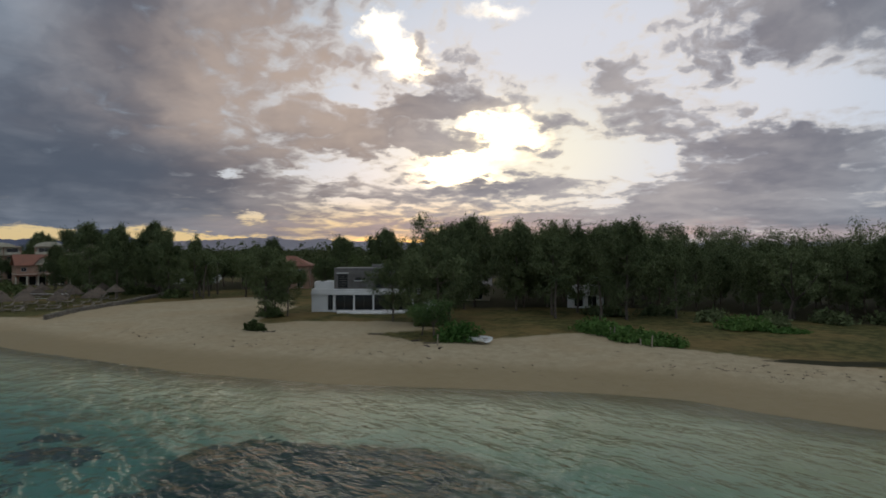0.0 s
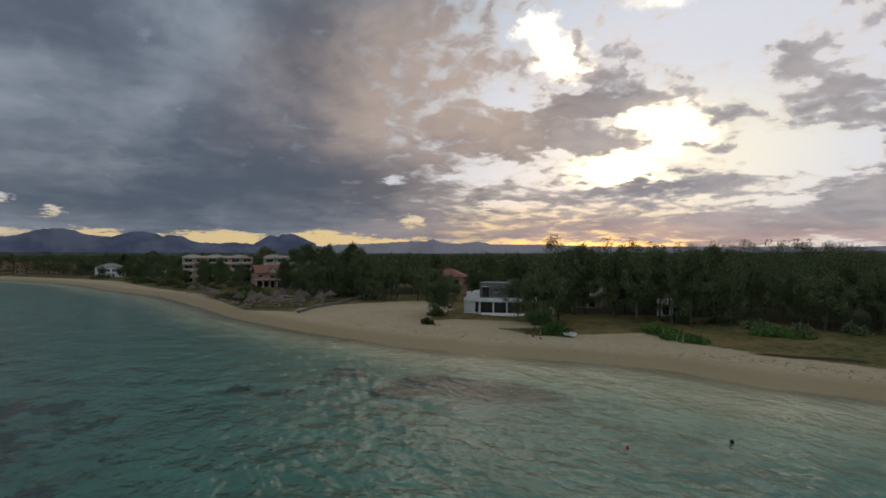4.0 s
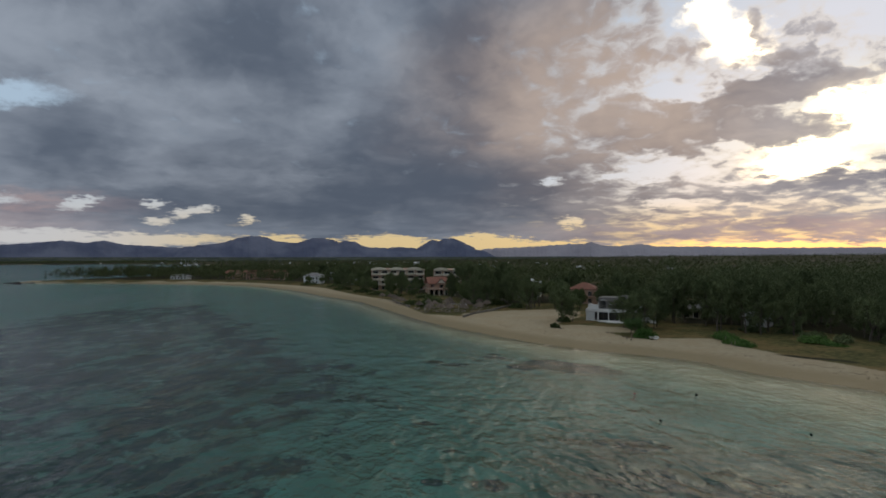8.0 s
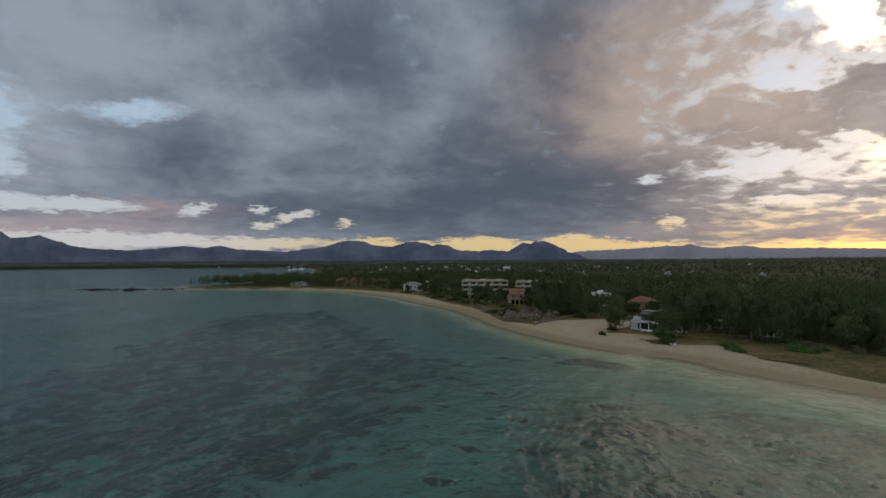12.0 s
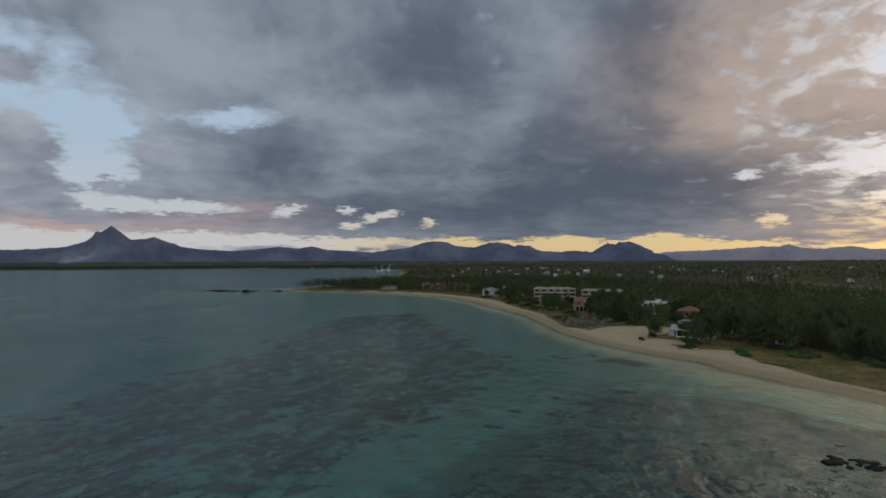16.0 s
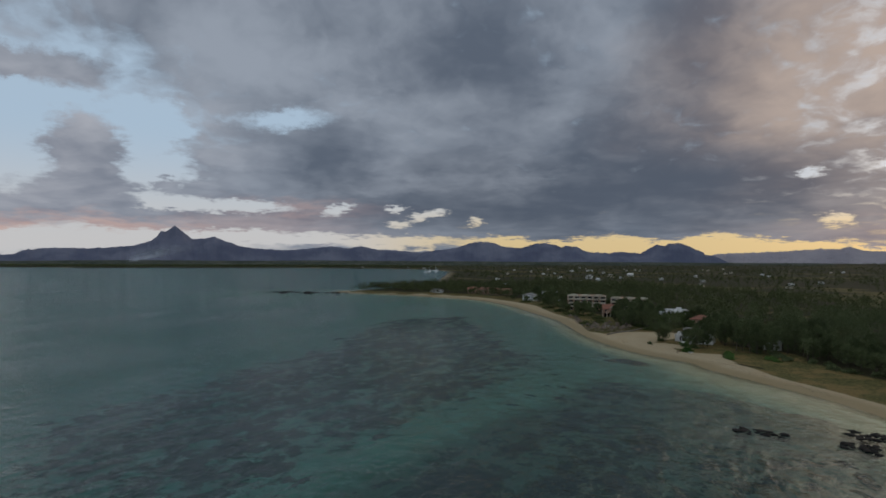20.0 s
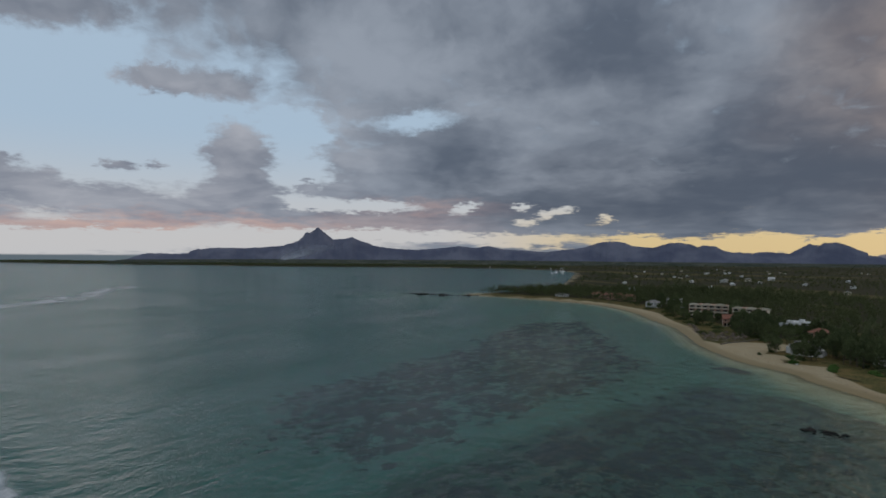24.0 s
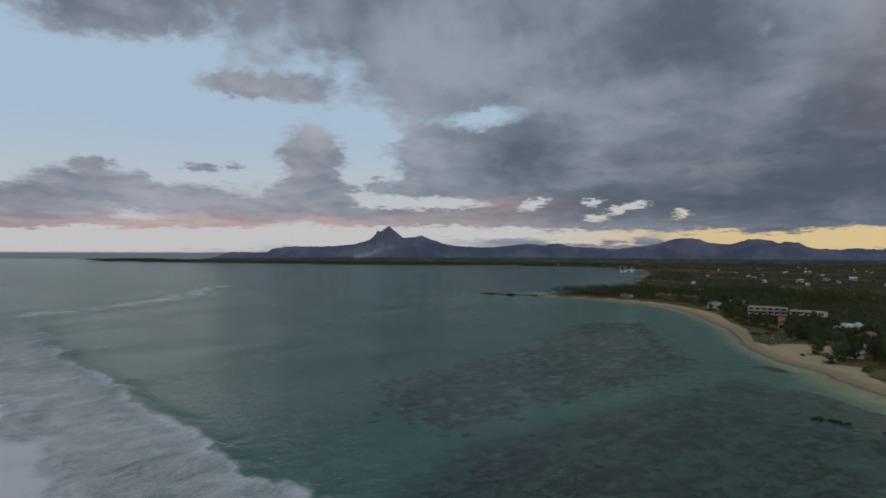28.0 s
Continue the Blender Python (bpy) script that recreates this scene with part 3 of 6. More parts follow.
def inside(x, y, ring):
    odd = np.zeros(x.shape, bool)
    for (ax, ay), (bx, by) in zip(ring, ring[1:] + ring[:1]):
        if ay == by:
            continue
        cross = ((ay > y) != (by > y)) & (x < (bx - ax) * (y - ay) / (by - ay) + ax)
        odd ^= cross
    return odd


def step01(v, lo, hi):
    t = np.clip((v - lo) / (hi - lo), 0, 1)
    return t * t * (3 - 2 * t)


# ---------------------------------------------------------------- the plan
SHORE = [(7000, -40), (2500, 0), (800, 16), (400, 24), (200, 32), (120, 36), (106, 30), (96, 38), (86, 43), (66, 46), (50, 46), (35, 45), (20, 44.5), (10, 43.5),
         (3, 45), (-2, 46.8), (-8, 46.3), (-19, 43.4), (-30, 40.5), (-45, 39.3), (-75, 41), (-105, 46), (-140, 56), (-190, 69), (-245, 73), (-300, 81),
         (-350, 82), (-400, 76), (-440, 58), (-490, 22), (-530, -10), (-560, -45), (-590, -68)]
BACK_SHORE = [(-612, -50), (-640, -10), (-720, 70), (-900, 150), (-1300, 270), (-1750, 400), (-2090, 440), (-2260, 330), (-2470, 250), (-2560, -180),
              (-2620, -580), (-2700, -1000), (-2950, -1700), (-3360, -2620), (-3620, -3050), (-3900, -3150), (-5200, -3200)]
LAND = SHORE + BACK_SHORE + [(-9000, 0), (-9000, 9000), (9000, 9000), (9000, -40)]
VEG = [(7000, -10), (400, 42), (120, 52), (59, 57), (32, 57), (20, 60), (8, 62), (-4, 66), (-12, 73), (-16, 71), (-24, 64), (-28, 58.5), (-40, 64), (-54, 61), (-60, 68),
       (-66, 84), (-80, 100), (-89, 100), (-98, 83), (-103, 66), (-95, 59), (-114, 57), (-140, 66), (-175, 80), (-222, 85), (-258, 92), (-300, 102), (-340, 101),
       (-410, 92), (-455, 72), (-500, 36), (-545, -20), (-575, -48)]
GREENLAND = VEG + [(-612, -40), (-650, 0), (-900, 160), (-1750, 410), (-2090, 450), (-2490, 250), (-2640, -580), (-2720, -1000), (-3380, -2620), (-3640, -3060),
                   (-9000, -3000), (-9000, 9000), (9000, 9000), (9000, -10)]


def shore_distance(x, y):
    d = edge_distance(x, y, SHORE + BACK_SHORE)
    return np.where(inside(x, y, LAND), d, -d)


def height_at(x, y):
    x, y = np.asarray(x, float), np.asarray(y, float)
    s = shore_distance(x, y)
    near = np.exp(-((x + 20) ** 2 + (y - 40) ** 2) / 400.0 ** 2)
    dry = 1.5 * step01(s, -3, 17) - 0.23 + 0.5 * step01(s, 17, 40)
    dry += step01(s, 4, 18) * (0.10 * waves_noise(x, y, 18, 3) + 0.05 * waves_noise(x, y, 5, 4)) * (0.3 + 0.7 * near)
    dry += 26 * step01(s, 900, 3800)
    wet = -0.23 - 0.6 * step01(-s, 0, 8) - 1.3 * step01(-s, 6, 70) - 3.0 * step01(-s, 60, 320) - 6 * step01(-s, 300, 900)
    wet += step01(-s, 4, 20) * 0.25 * waves_noise(x, y, 22, 5)
    return np.where(s > -3, np.maximum(dry, -0.23 - 0.0 * s), wet)


def ground_z(x, y):
    return float(height_at(np.array([x]), np.array([y]))[0])


def ellipse(x, y, cx, cy, rx, ry, turn=0.0):
    c, s = math.cos(radians(turn)), math.sin(radians(turn))
    u, v = (x - cx) * c + (y - cy) * s, -(x - cx) * s + (y - cy) * c
    return np.clip(2.2 * (1.12 - np.hypot(u / rx, v / ry)), 0, 1)


xs = graded(-190, 200, 1.7, (-5600, 5600), 1.09)
ys = graded(-165, 130, 1.4, (-5400, 5400), 1.09)
gx, gy = np.meshgrid(xs, ys)
zz = height_at(gx, gy)
ground = new("ground", grid_mesh("ground", xs, ys, zz, GROUND))
tagged(ground, "pale coral sand beach running into turf, woods and sea bed", "ground", kind="structure")
green = np.where(inside(gx, gy, GREENLAND), 1.0, 0.0)
away = edge_distance(gx, gy, VEG)
green = np.where(green > 0, 0.5 + np.clip(away / 5, 0, 0.6), 0.5 - np.clip(away / 5, 0, 0.5))
green = np.minimum(green, 1 - 0.62 * ellipse(gx, gy, -45, 66, 17, 7, 18))
green = np.where(gx < -640, np.where(zz > 0.2, 1.0, green), green)
layer(ground.data, "green", green)
# darker ground well inside the vegetation line, about half as dark over fields
dark_ground = step01(edge_distance(gx, gy, VEG), 22, 40) * (green > 0.5)
dark_ground = np.maximum(dark_ground, 0.8 * ellipse(gx, gy, 12, 63, 9, 1.6, 8))
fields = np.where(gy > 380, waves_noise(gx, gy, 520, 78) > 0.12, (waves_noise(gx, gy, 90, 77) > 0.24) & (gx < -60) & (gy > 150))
dark_ground = np.where(fields, 0.46, dark_ground)
layer(ground.data, "dark_ground", dark_ground)
def region(x, y, ring, soft):
    """1 within a ring of points, 0 outside, 0.5 on its edge."""
    d = edge_distance(x, y, ring + ring[:1])
    return np.clip(0.5 + np.where(inside(x, y, ring), d, -d) / soft, 0, 1)


WEST_REEF = [(-260, 24), (-185, 16), (-119, 6), (-58, 2), (-33, 0), (-17, -12), (-7, -25), (4, -33), (13, -37), (23, -51), (38, -64), (49, -80), (72, -104), (96, -124), (120, -140),
             (84, -186), (16, -196), (-50, -150), (-112, -106), (-170, -88), (-250, -46)]
EAST_REEF = [(8, -4), (16, 3), (32, 6), (48, 14), (88, 24), (126, 4), (160, -26), (205, -70), (205, -140), (160, -158), (120, -138), (84, -100), (60, -72), (46, -54), (40, -39), (30, -31), (18, -16), (7, -6)]
reef = -0.75 + 1.24 * region(gx, gy, WEST_REEF, 30.0)
reef = np.maximum(reef, -0.75 + 1.08 * region(gx, gy, EAST_REEF, 18.0))
for cx, cy, rx, ry, turn, w in ((-20, 26.5, 12, 7, 15, 1.35), (-24, 20, 6, 4, 30, 1.1), (-36, 23, 5, 2.2, 25, 1.0), (-33, 19, 5, 2.4, 30, 1.0), (-40, 25, 2.5, 1.4, 20, 0.9), (-37, 11.5, 6, 2.5, 20, 0.9),
                                (-25, 17, 4, 2, 20, 0.9), (12, -27, 2.2, 1.6, 30, 1.5), (16, -23.4, 2.4, 1.5, 30, 1.5), (6, -20, 2.4, 1.2, 30, 1.2), (-6, -16, 2.6, 1.1, 50, 1.2), (1, -15, 2.2, 1.2, 40, 1.1),
                                (26, -39.5, 2.4, 1.6, 20, 1.5), (33, -30, 5, 3.5, 40, 1.4), (25, -18, 4, 3, 30, 1.35), (17, -1, 7, 3.2, 30, 1.25), (35, -20, 6, 4, 30, 1.2), (36.5, -50.5, 3.4, 2, 40, 1.4), (22, -13, 4, 2.5, 0, 1.2),
                                (104, -62, 26, 13, 130, 1.35), (96, -86, 22, 12, 130, 1.35), (148, -98, 24, 14, 130, 1.3), (140, -124, 28, 13, 150, 1.3), (84, -34, 16, 9, 130, 1.1), (160, -36, 12, 8, 60, 1.2)):
    reef = np.maximum(reef, w * ellipse(gx, gy, cx, cy, rx, ry, turn) - 0.6)
# open sandy water: the channel between the reefs and pools in them
for cx, cy, rx, ry, turn in ((-10, -40, 14, 2.2, 122), (-41, -24, 12, 2.4, 122), (28, -60, 24, 1.6, 116), (82, -108, 22, 2.2, 134), (134, -14, 16, 8, 35), (-46, -18, 5, 3, 120), (-22, -22, 4, 2.5, 60)):
    reef = reef - 1.1 * ellipse(gx, gy, cx, cy, rx, ry, turn)
rockflat = np.maximum(ellipse(gx, gy, 76, 4, 38, 25, 20), 0.7 * ellipse(gx, gy, 44, 12, 22, 10, 30))
rockflat = np.maximum(rockflat, 0.6 * ellipse(gx, gy, -18, 27, 14, 7, 12))
reef = reef - 0.35 * rockflat * (gx > 30)
layer(ground.data, "rockflat", rockflat)
layer(ground.data, "reef", reef)
layer(ground.data, "weedy", np.maximum(0.5 * region(gx, gy, WEST_REEF, 30.0), region(gx, gy, EAST_REEF, 20.0)))

# the sea: one sheet with a low swell, breaking on the outer reef
wx = graded(-120, 260, 3.0, (-5600, 5600), 1.06)
wy = graded(-340, 60, 3.0, (-5400, 5400), 1.06)
vx, vy = np.meshgrid(wx, wy)
sd = -shore_distance(vx, vy)
FRONT = [(-900, -640), (-488, -566), (-223, -560), (-60, -430), (35, -324), (95, -260), (172, -176), (260, -150), (420, -140), (900, -160)]
past = edge_distance(vx, vy, FRONT) * np.where(inside(vx, vy, FRONT + [(900, 4000), (-900, 4000)]), -1, 1)
past = past - 4 + 6 * waves_noise(vx, vy, 90, 37) + 1.5 * waves_noise(vx, vy, 22, 38)
swell = np.zeros_like(vx)
for k_, (gap, high) in enumerate(((0, 0.9), (42, 1.1), (88, 1.2), (140, 1.0))):
    swell += high * np.exp(-((past - gap + 3 * waves_noise(vx, vy, 60, 20 + k_)) / 5.0) ** 2)
swell *= np.exp(-((vx - 100) / 420.0) ** 2) * 0.8
sea = new("water", grid_mesh("water", wx, wy, swell, WATER))
tagged(sea, "clear turquoise lagoon water with fine wind ripples", "water", kind="structure")
depth = 0.72 * step01(sd, 0, np.interp(vx, [-40, -10, 30], [17, 24, 34])) + 0.28 * step01(sd, 70, 260)
layer(sea.data, "depth", np.maximum(depth, step01(-vx, 600, 680)))
foam = (0.54 * step01(past, -0.5, 2.5) + 0.45 * step01(past, 46, 50) + 0.14 * np.exp(-((past - 2) / 2.5) ** 2)) * np.exp(-np.clip(past - 60, 0, None) / 90) + 0.12 * np.clip(swell, 0, 1)
foam = foam * (0.95 + 0.15 * waves_noise(vx, vy, 60, 31)) * np.exp(-((vx - 120) / 330.0) ** 2)
far_break = edge_distance(vx + 14 * waves_noise(vx, vy, 70, 36), vy + 26 * waves_noise(vx, vy, 130, 35), [(-760, -640), (-488, -570), (-330, -566), (-223, -590), (-120, -660), (-40, -800)])
foam = np.maximum(foam, 0.55 * np.exp(-(far_break / (24 + 14 * waves_noise(vx, vy, 90, 33))) ** 2))
foam = np.maximum(foam, 0.5 * np.exp(-(edge_distance(vx, vy, [(-800, -1040), (-620, -1090), (-300, -1200)]) / 26) ** 2))
foam = np.maximum(foam, 0.30 * np.exp(-((sd - 0.3) / 1.0) ** 2) * (np.hypot(vx, vy - 40) < 220) * (0.5 + 0.5 * waves_noise(vx, vy, 30, 61)))
layer(sea.data, "foam", foam)


# far ranges behind the lagoon and the plain
def ridge(name, label, skyline, metres, thick, base=-4.0, lift=38, material=None):
    """A mountain range: heading, elevation pairs set out at a distance from mid-course, with spurs."""
    ox, oy = 150.0, -100.0
    heads = np.array([a for a, _ in skyline])
    elevs = np.array([e for _, e in skyline])
    order = np.argsort(heads)
    n = int((heads.max() - heads.min()) * 16)
    h = np.linspace(heads.min(), heads.max(), n)
    e = np.interp(h, heads[order], elevs[order])
    wob = waves_noise(h * 10, h * 0, 9, 11) * 0.03 + waves_noise(h * 10, h * 0, 3, 12) * 0.028
    top = np.tan(np.radians(np.maximum(e + wob * (e > 0.3), 0.02))) * metres + lift
    taper = step01(h, heads.min(), heads.min() + 2.5) * step01(-h, -heads.max(), -heads.max() + 2.5)
    top = base + (top - base) * (0.1 + 0.9 * taper)
    rows = []
    for f, back in ((0.0, -thick), (0.35, -thick * 0.62), (0.7, -thick * 0.3), (1.0, 0.0), (0.4, thick * 0.5), (0.0, thick)):
        spur = thick * 0.10 * waves_noise(h * 10, h * 0 + back * 0.2, 30, 13) * (0 < f < 1)
        d = metres + back + spur
        rows.append(np.stack([ox - np.sin(np.radians(h)) * d, oy + np.cos(np.radians(h)) * d, base + (top - base) * (f * (1 + 0.14 * waves_noise(h * 10, h * 0 + f * 3, 34, 14) * (0 < f < 1)))], -1))
    co = np.stack(rows).reshape(-1, 3)
    i = np.arange((len(rows) - 1) * (n - 1))
    r, c = i // (n - 1), i % (n - 1)
    a = r * n + c
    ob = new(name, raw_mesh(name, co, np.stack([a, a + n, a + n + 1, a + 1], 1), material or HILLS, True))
    return tagged(ob, label, "mountain", kind="structure")


ridge("mountain_range", "haze-tinted blue-grey peaked mountain with long ridges across the lagoon",
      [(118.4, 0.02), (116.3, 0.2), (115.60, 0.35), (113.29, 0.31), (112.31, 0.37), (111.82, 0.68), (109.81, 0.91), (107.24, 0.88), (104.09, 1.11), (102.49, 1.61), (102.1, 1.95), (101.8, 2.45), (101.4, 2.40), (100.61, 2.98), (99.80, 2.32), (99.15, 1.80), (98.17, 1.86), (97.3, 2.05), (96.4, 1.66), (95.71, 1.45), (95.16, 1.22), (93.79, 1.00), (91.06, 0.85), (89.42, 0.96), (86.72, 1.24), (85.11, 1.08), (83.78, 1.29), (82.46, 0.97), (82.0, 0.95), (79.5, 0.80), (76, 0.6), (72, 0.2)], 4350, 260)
ridge("mountain_range", "dark blue haze-tinted double-crested mountain range beyond the plain",
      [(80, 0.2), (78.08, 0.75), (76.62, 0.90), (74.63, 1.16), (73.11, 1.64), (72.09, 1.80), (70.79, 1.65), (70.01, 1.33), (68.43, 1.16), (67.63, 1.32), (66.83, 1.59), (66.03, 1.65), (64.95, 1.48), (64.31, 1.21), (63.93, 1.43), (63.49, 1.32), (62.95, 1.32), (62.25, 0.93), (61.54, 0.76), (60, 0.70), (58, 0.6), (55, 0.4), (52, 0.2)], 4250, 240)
ridge("mountain_range", "low haze-tinted blue-grey flat-topped mountain beyond the plain",
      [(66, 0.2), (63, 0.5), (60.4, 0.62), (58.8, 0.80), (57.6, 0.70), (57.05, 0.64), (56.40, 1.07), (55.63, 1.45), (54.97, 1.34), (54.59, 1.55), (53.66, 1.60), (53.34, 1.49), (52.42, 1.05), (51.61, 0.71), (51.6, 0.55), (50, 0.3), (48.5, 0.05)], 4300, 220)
ridge("mountain_range", "haze-paled grey distant hills with small cones under the sunset",
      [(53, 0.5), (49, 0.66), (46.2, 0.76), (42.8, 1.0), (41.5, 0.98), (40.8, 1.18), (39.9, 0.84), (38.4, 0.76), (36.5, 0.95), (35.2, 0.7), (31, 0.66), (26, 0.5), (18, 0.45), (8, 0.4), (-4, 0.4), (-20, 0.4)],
      4500, 180, material=HAZE_PALE_HILLS)
ridge("wooded_rise", "low dark wooded land across the lagoon below the mountains",
      [(120, 0.0), (118, 0.06), (112, 0.1), (104, 0.16), (96, 0.12), (88, 0.16), (80, 0.14), (70, 0.1), (60, 0.1), (40, 0.06)], 3950, 420, lift=20, material=WOODED)


# ---------------------------------------------------------------- parts and things
def part(name, me, parent, label="", m=None):
    ob = new(name, me)
    ob.parent = parent
    if m is not None:
        ob.matrix_basis = m
    if label:
        ob["label"] = label
    return ob


def thing(name, label, category, group="", m=None, kind=""):
    ob = new(name)
    tagged(ob, label, category, group, kind)
    if m is not None:
        ob.matrix_basis = m
    return ob


def box_bm(bm, x0, x1, y0, y1, z0, z1, bevel=0.0):
    made = bmesh.ops.create_cube(bm, size=1.0)["verts"]
    bmesh.ops.scale(bm, vec=(x1 - x0, y1 - y0, z1 - z0), verts=made)
    bmesh.ops.translate(bm, vec=((x0 + x1) / 2, (y0 + y1) / 2, (z0 + z1) / 2), verts=made)
    if bevel:
        edges = list({e for v in made for e in v.link_edges})
        bmesh.ops.bevel(bm, geom=edges, offset=bevel, segments=1, affect="EDGES")


def to_mesh(name, bm, material, smooth=False):
    me = bpy.data.meshes.new(name)
    bm.to_mesh(me)
    bm.free()
    me.materials.append(material)
    if smooth:
        me.shade_smooth()
    return me


def box(name, x0, x1, y0, y1, z0, z1, material, bevel=0.02):
    bm = bmesh.new()
    box_bm(bm, x0, x1, y0, y1, z0, z1, bevel)
    return to_mesh(name, bm, material)


def tube(points, radii, sides=7):
    """Vertices and faces of a tapered limb through the points."""
    vs, fs = [], []
    for i, (p, r) in enumerate(zip(points, radii)):
        p = Vector(p)
        d = (Vector(points[min(i + 1, len(points) - 1)]) - Vector(points[max(i - 1, 0)])).normalized()
        u = d.orthogonal().normalized()
        w = d.cross(u)
        for s in range(sides):
            a = 2 * math.pi * s / sides
            vs.append(p + (u * math.cos(a) + w * math.sin(a)) * r)
    for i in range(len(points) - 1):
        for s in range(sides):
            a, b = i * sides + s, i * sides + (s + 1) % sides
            fs.append((a, b, b + sides, a + sides))
    return vs, fs


def join_tubes(name, tubes, material):
    vs, fs = [], []
    for v, f in tubes:
        n = len(vs)
        vs += v
        fs += [tuple(i + n for i in q) for q in f]
    return mesh_of(name, vs, fs, material, True)


def leaf_cards(centres, spread, length, width, g, droop=0.0, rise=0.0):
    """Small pointed sprays round the centres: arrays of vertices and triangles."""
    n = len(centres)
    mid = centres + g.normal(0, 1, (n, 3)) * spread
    d = g.normal(0, 1, (n, 3))
    d[:, 2] = d[:, 2] * 0.7 + rise - droop
    d /= np.linalg.norm(d, axis=1, keepdims=True)
    side = np.cross(d, g.normal(0, 1, (n, 3)))
    side /= np.linalg.norm(side, axis=1, keepdims=True) + 1e-9
    ln = (length * g.uniform(0.6, 1.4, n))[:, None]
    wd = (width * g.uniform(0.6, 1.4, n))[:, None]
    co = np.stack([mid - d * ln + side * wd, mid + d * ln, mid - d * ln - side * wd], 1).reshape(-1, 3)
    return co, np.arange(3 * n).reshape(n, 3)


def casuarina(seed, tall, wide, cards=1500, lean=0.0, base=0.14, material=None):
    """Trunk with limbs, and a ragged feathery crown."""
    g = np.random.default_rng(seed)
    top = Vector((lean * tall, g.normal(0, 0.02) * tall, tall * 0.93))
    bend = [Vector((lean * tall * f ** 1.5 + g.normal(0, 0.12), g.normal(0, 0.12), tall * 0.93 * f)) for f in (0, 0.2, 0.45, 0.7, 1.0)]
    bend[0] = Vector((0, 0, -0.3))
    tubes = [tube(bend, [tall * 0.017, tall * 0.013, tall * 0.010, tall * 0.007, 0.03])]
    seeds = []
    limbs = int(16 + tall)
    for i in range(limbs):
        f = base + (1 - base) * (i + g.uniform(0, 1)) / limbs
        j = min(int(f * 4), 3)
        root = bend[0].lerp(bend[-1], f) if j > 3 else Vector((lean * tall * f ** 1.5, 0, tall * 0.93 * f))
        a = g.uniform(0, 2 * np.pi)
        reach = wide * (1 - 0.8 * max(0, (f - 0.5) / 0.5) ** 1.5) * g.uniform(0.55, 1.15) * (0.6 + 0.4 * min(1, f / 0.4))
        up = reach * g.uniform(0.15, 0.75)
        tip = root + Vector((math.cos(a) * reach, math.sin(a) * reach, up))
        mid = root.lerp(tip, 0.5) + Vector((0, 0, -0.06 * reach))
        tubes.append(tube([root, mid, tip], [tall * 0.0045, tall * 0.003, 0.015], 4))
        for t in g.uniform(0.3, 1.08, 5):
            c = root.lerp(tip, t)
            seeds.append((c.x, c.y, c.z))
    for f in np.linspace(0.8, 1.04, 5):
        seeds.append((lean * tall * f ** 1.5, 0, tall * 0.93 * f))
    # leaders: thin plumes that stand out of the crown
    for i in range(15):
        a, r = g.uniform(0, 2 * np.pi), wide * math.sqrt(g.uniform(0, 0.6))
        foot = tall * (0.93 - 0.30 * (r / wide)) * g.uniform(0.84, 1.0)
        high = g.uniform(0.09, 0.19) * tall
        for t in np.linspace(0, 1, 7):
            seeds.append((lean * tall + math.cos(a) * r * (1 + 0.08 * t), math.sin(a) * r * (1 + 0.08 * t), foot + high * t))
    seeds = np.array(seeds)
    pick = seeds[g.integers(0, len(seeds), cards)]
    co, fc = leaf_cards(pick, np.array([wide * 0.085, wide * 0.085, tall * 0.03]), 0.034 * tall ** 0.9, 0.0072 * tall ** 0.9, g, rise=0.9)
    return join_tubes("trunk", tubes, BARK), raw_mesh("crown", co, fc, material or NEEDLES)


def broadleaf(seed, tall, wide, cards=900, material=None):
    g = np.random.default_rng(seed)
    tubes, seeds = [], []
    fork = Vector((g.normal(0, 0.2), g.normal(0, 0.2), tall * 0.3))
    tubes.append(tube([(0, 0, -0.3), fork * 0.5, fork], [tall * 0.03, tall * 0.024, tall * 0.02]))
    for i in range(9):
        a = 2 * math.pi * i / 9 + g.uniform(-0.3, 0.3)
        reach = wide * g.uniform(0.5, 1.0)
        tip = Vector((math.cos(a) * reach, math.sin(a) * reach, tall * g.uniform(0.5, 0.95)))
        mid = fork.lerp(tip, 0.5) + Vector((0, 0, tall * 0.06))
        tubes.append(tube([fork, mid, tip], [tall * 0.012, tall * 0.007, 0.02], 5))
        for t in g.uniform(0.45, 1.05, 7):
            c = fork.lerp(tip, t)
            seeds.append((c.x, c.y, c.z + tall * 0.04))
    seeds = np.array(seeds)
    co, fc = leaf_cards(seeds[g.integers(0, len(seeds), cards)], np.array([wide * 0.17, wide * 0.17, tall * 0.075]), 0.036 * tall ** 0.85, 0.016 * tall ** 0.85, g)
    return join_tubes("trunk", tubes, BARK), raw_mesh("crown", co, fc, material or LEAVES)


def tree_thing(name, label, meshes, m, group=""):
    ob = thing(name, label, "tree", group, m)
    part("trunk", meshes[0], ob)
    part("crown", meshes[1], ob)
    return ob


def stand(x, y, turn=0.0, size=1.0, sink=0.0):
    return pose(x, y, ground_z(x, y) - sink, 0, 0, turn) @ Matrix.Diagonal((size, size, size, 1))


def place_copy(ob, x, y, turn, size):
    c = copy_thing(ob, pose(x, y, ground_z(x, y), 0, 0, turn))
    c.scale = (size, size, size)
    return c


KINDS = []
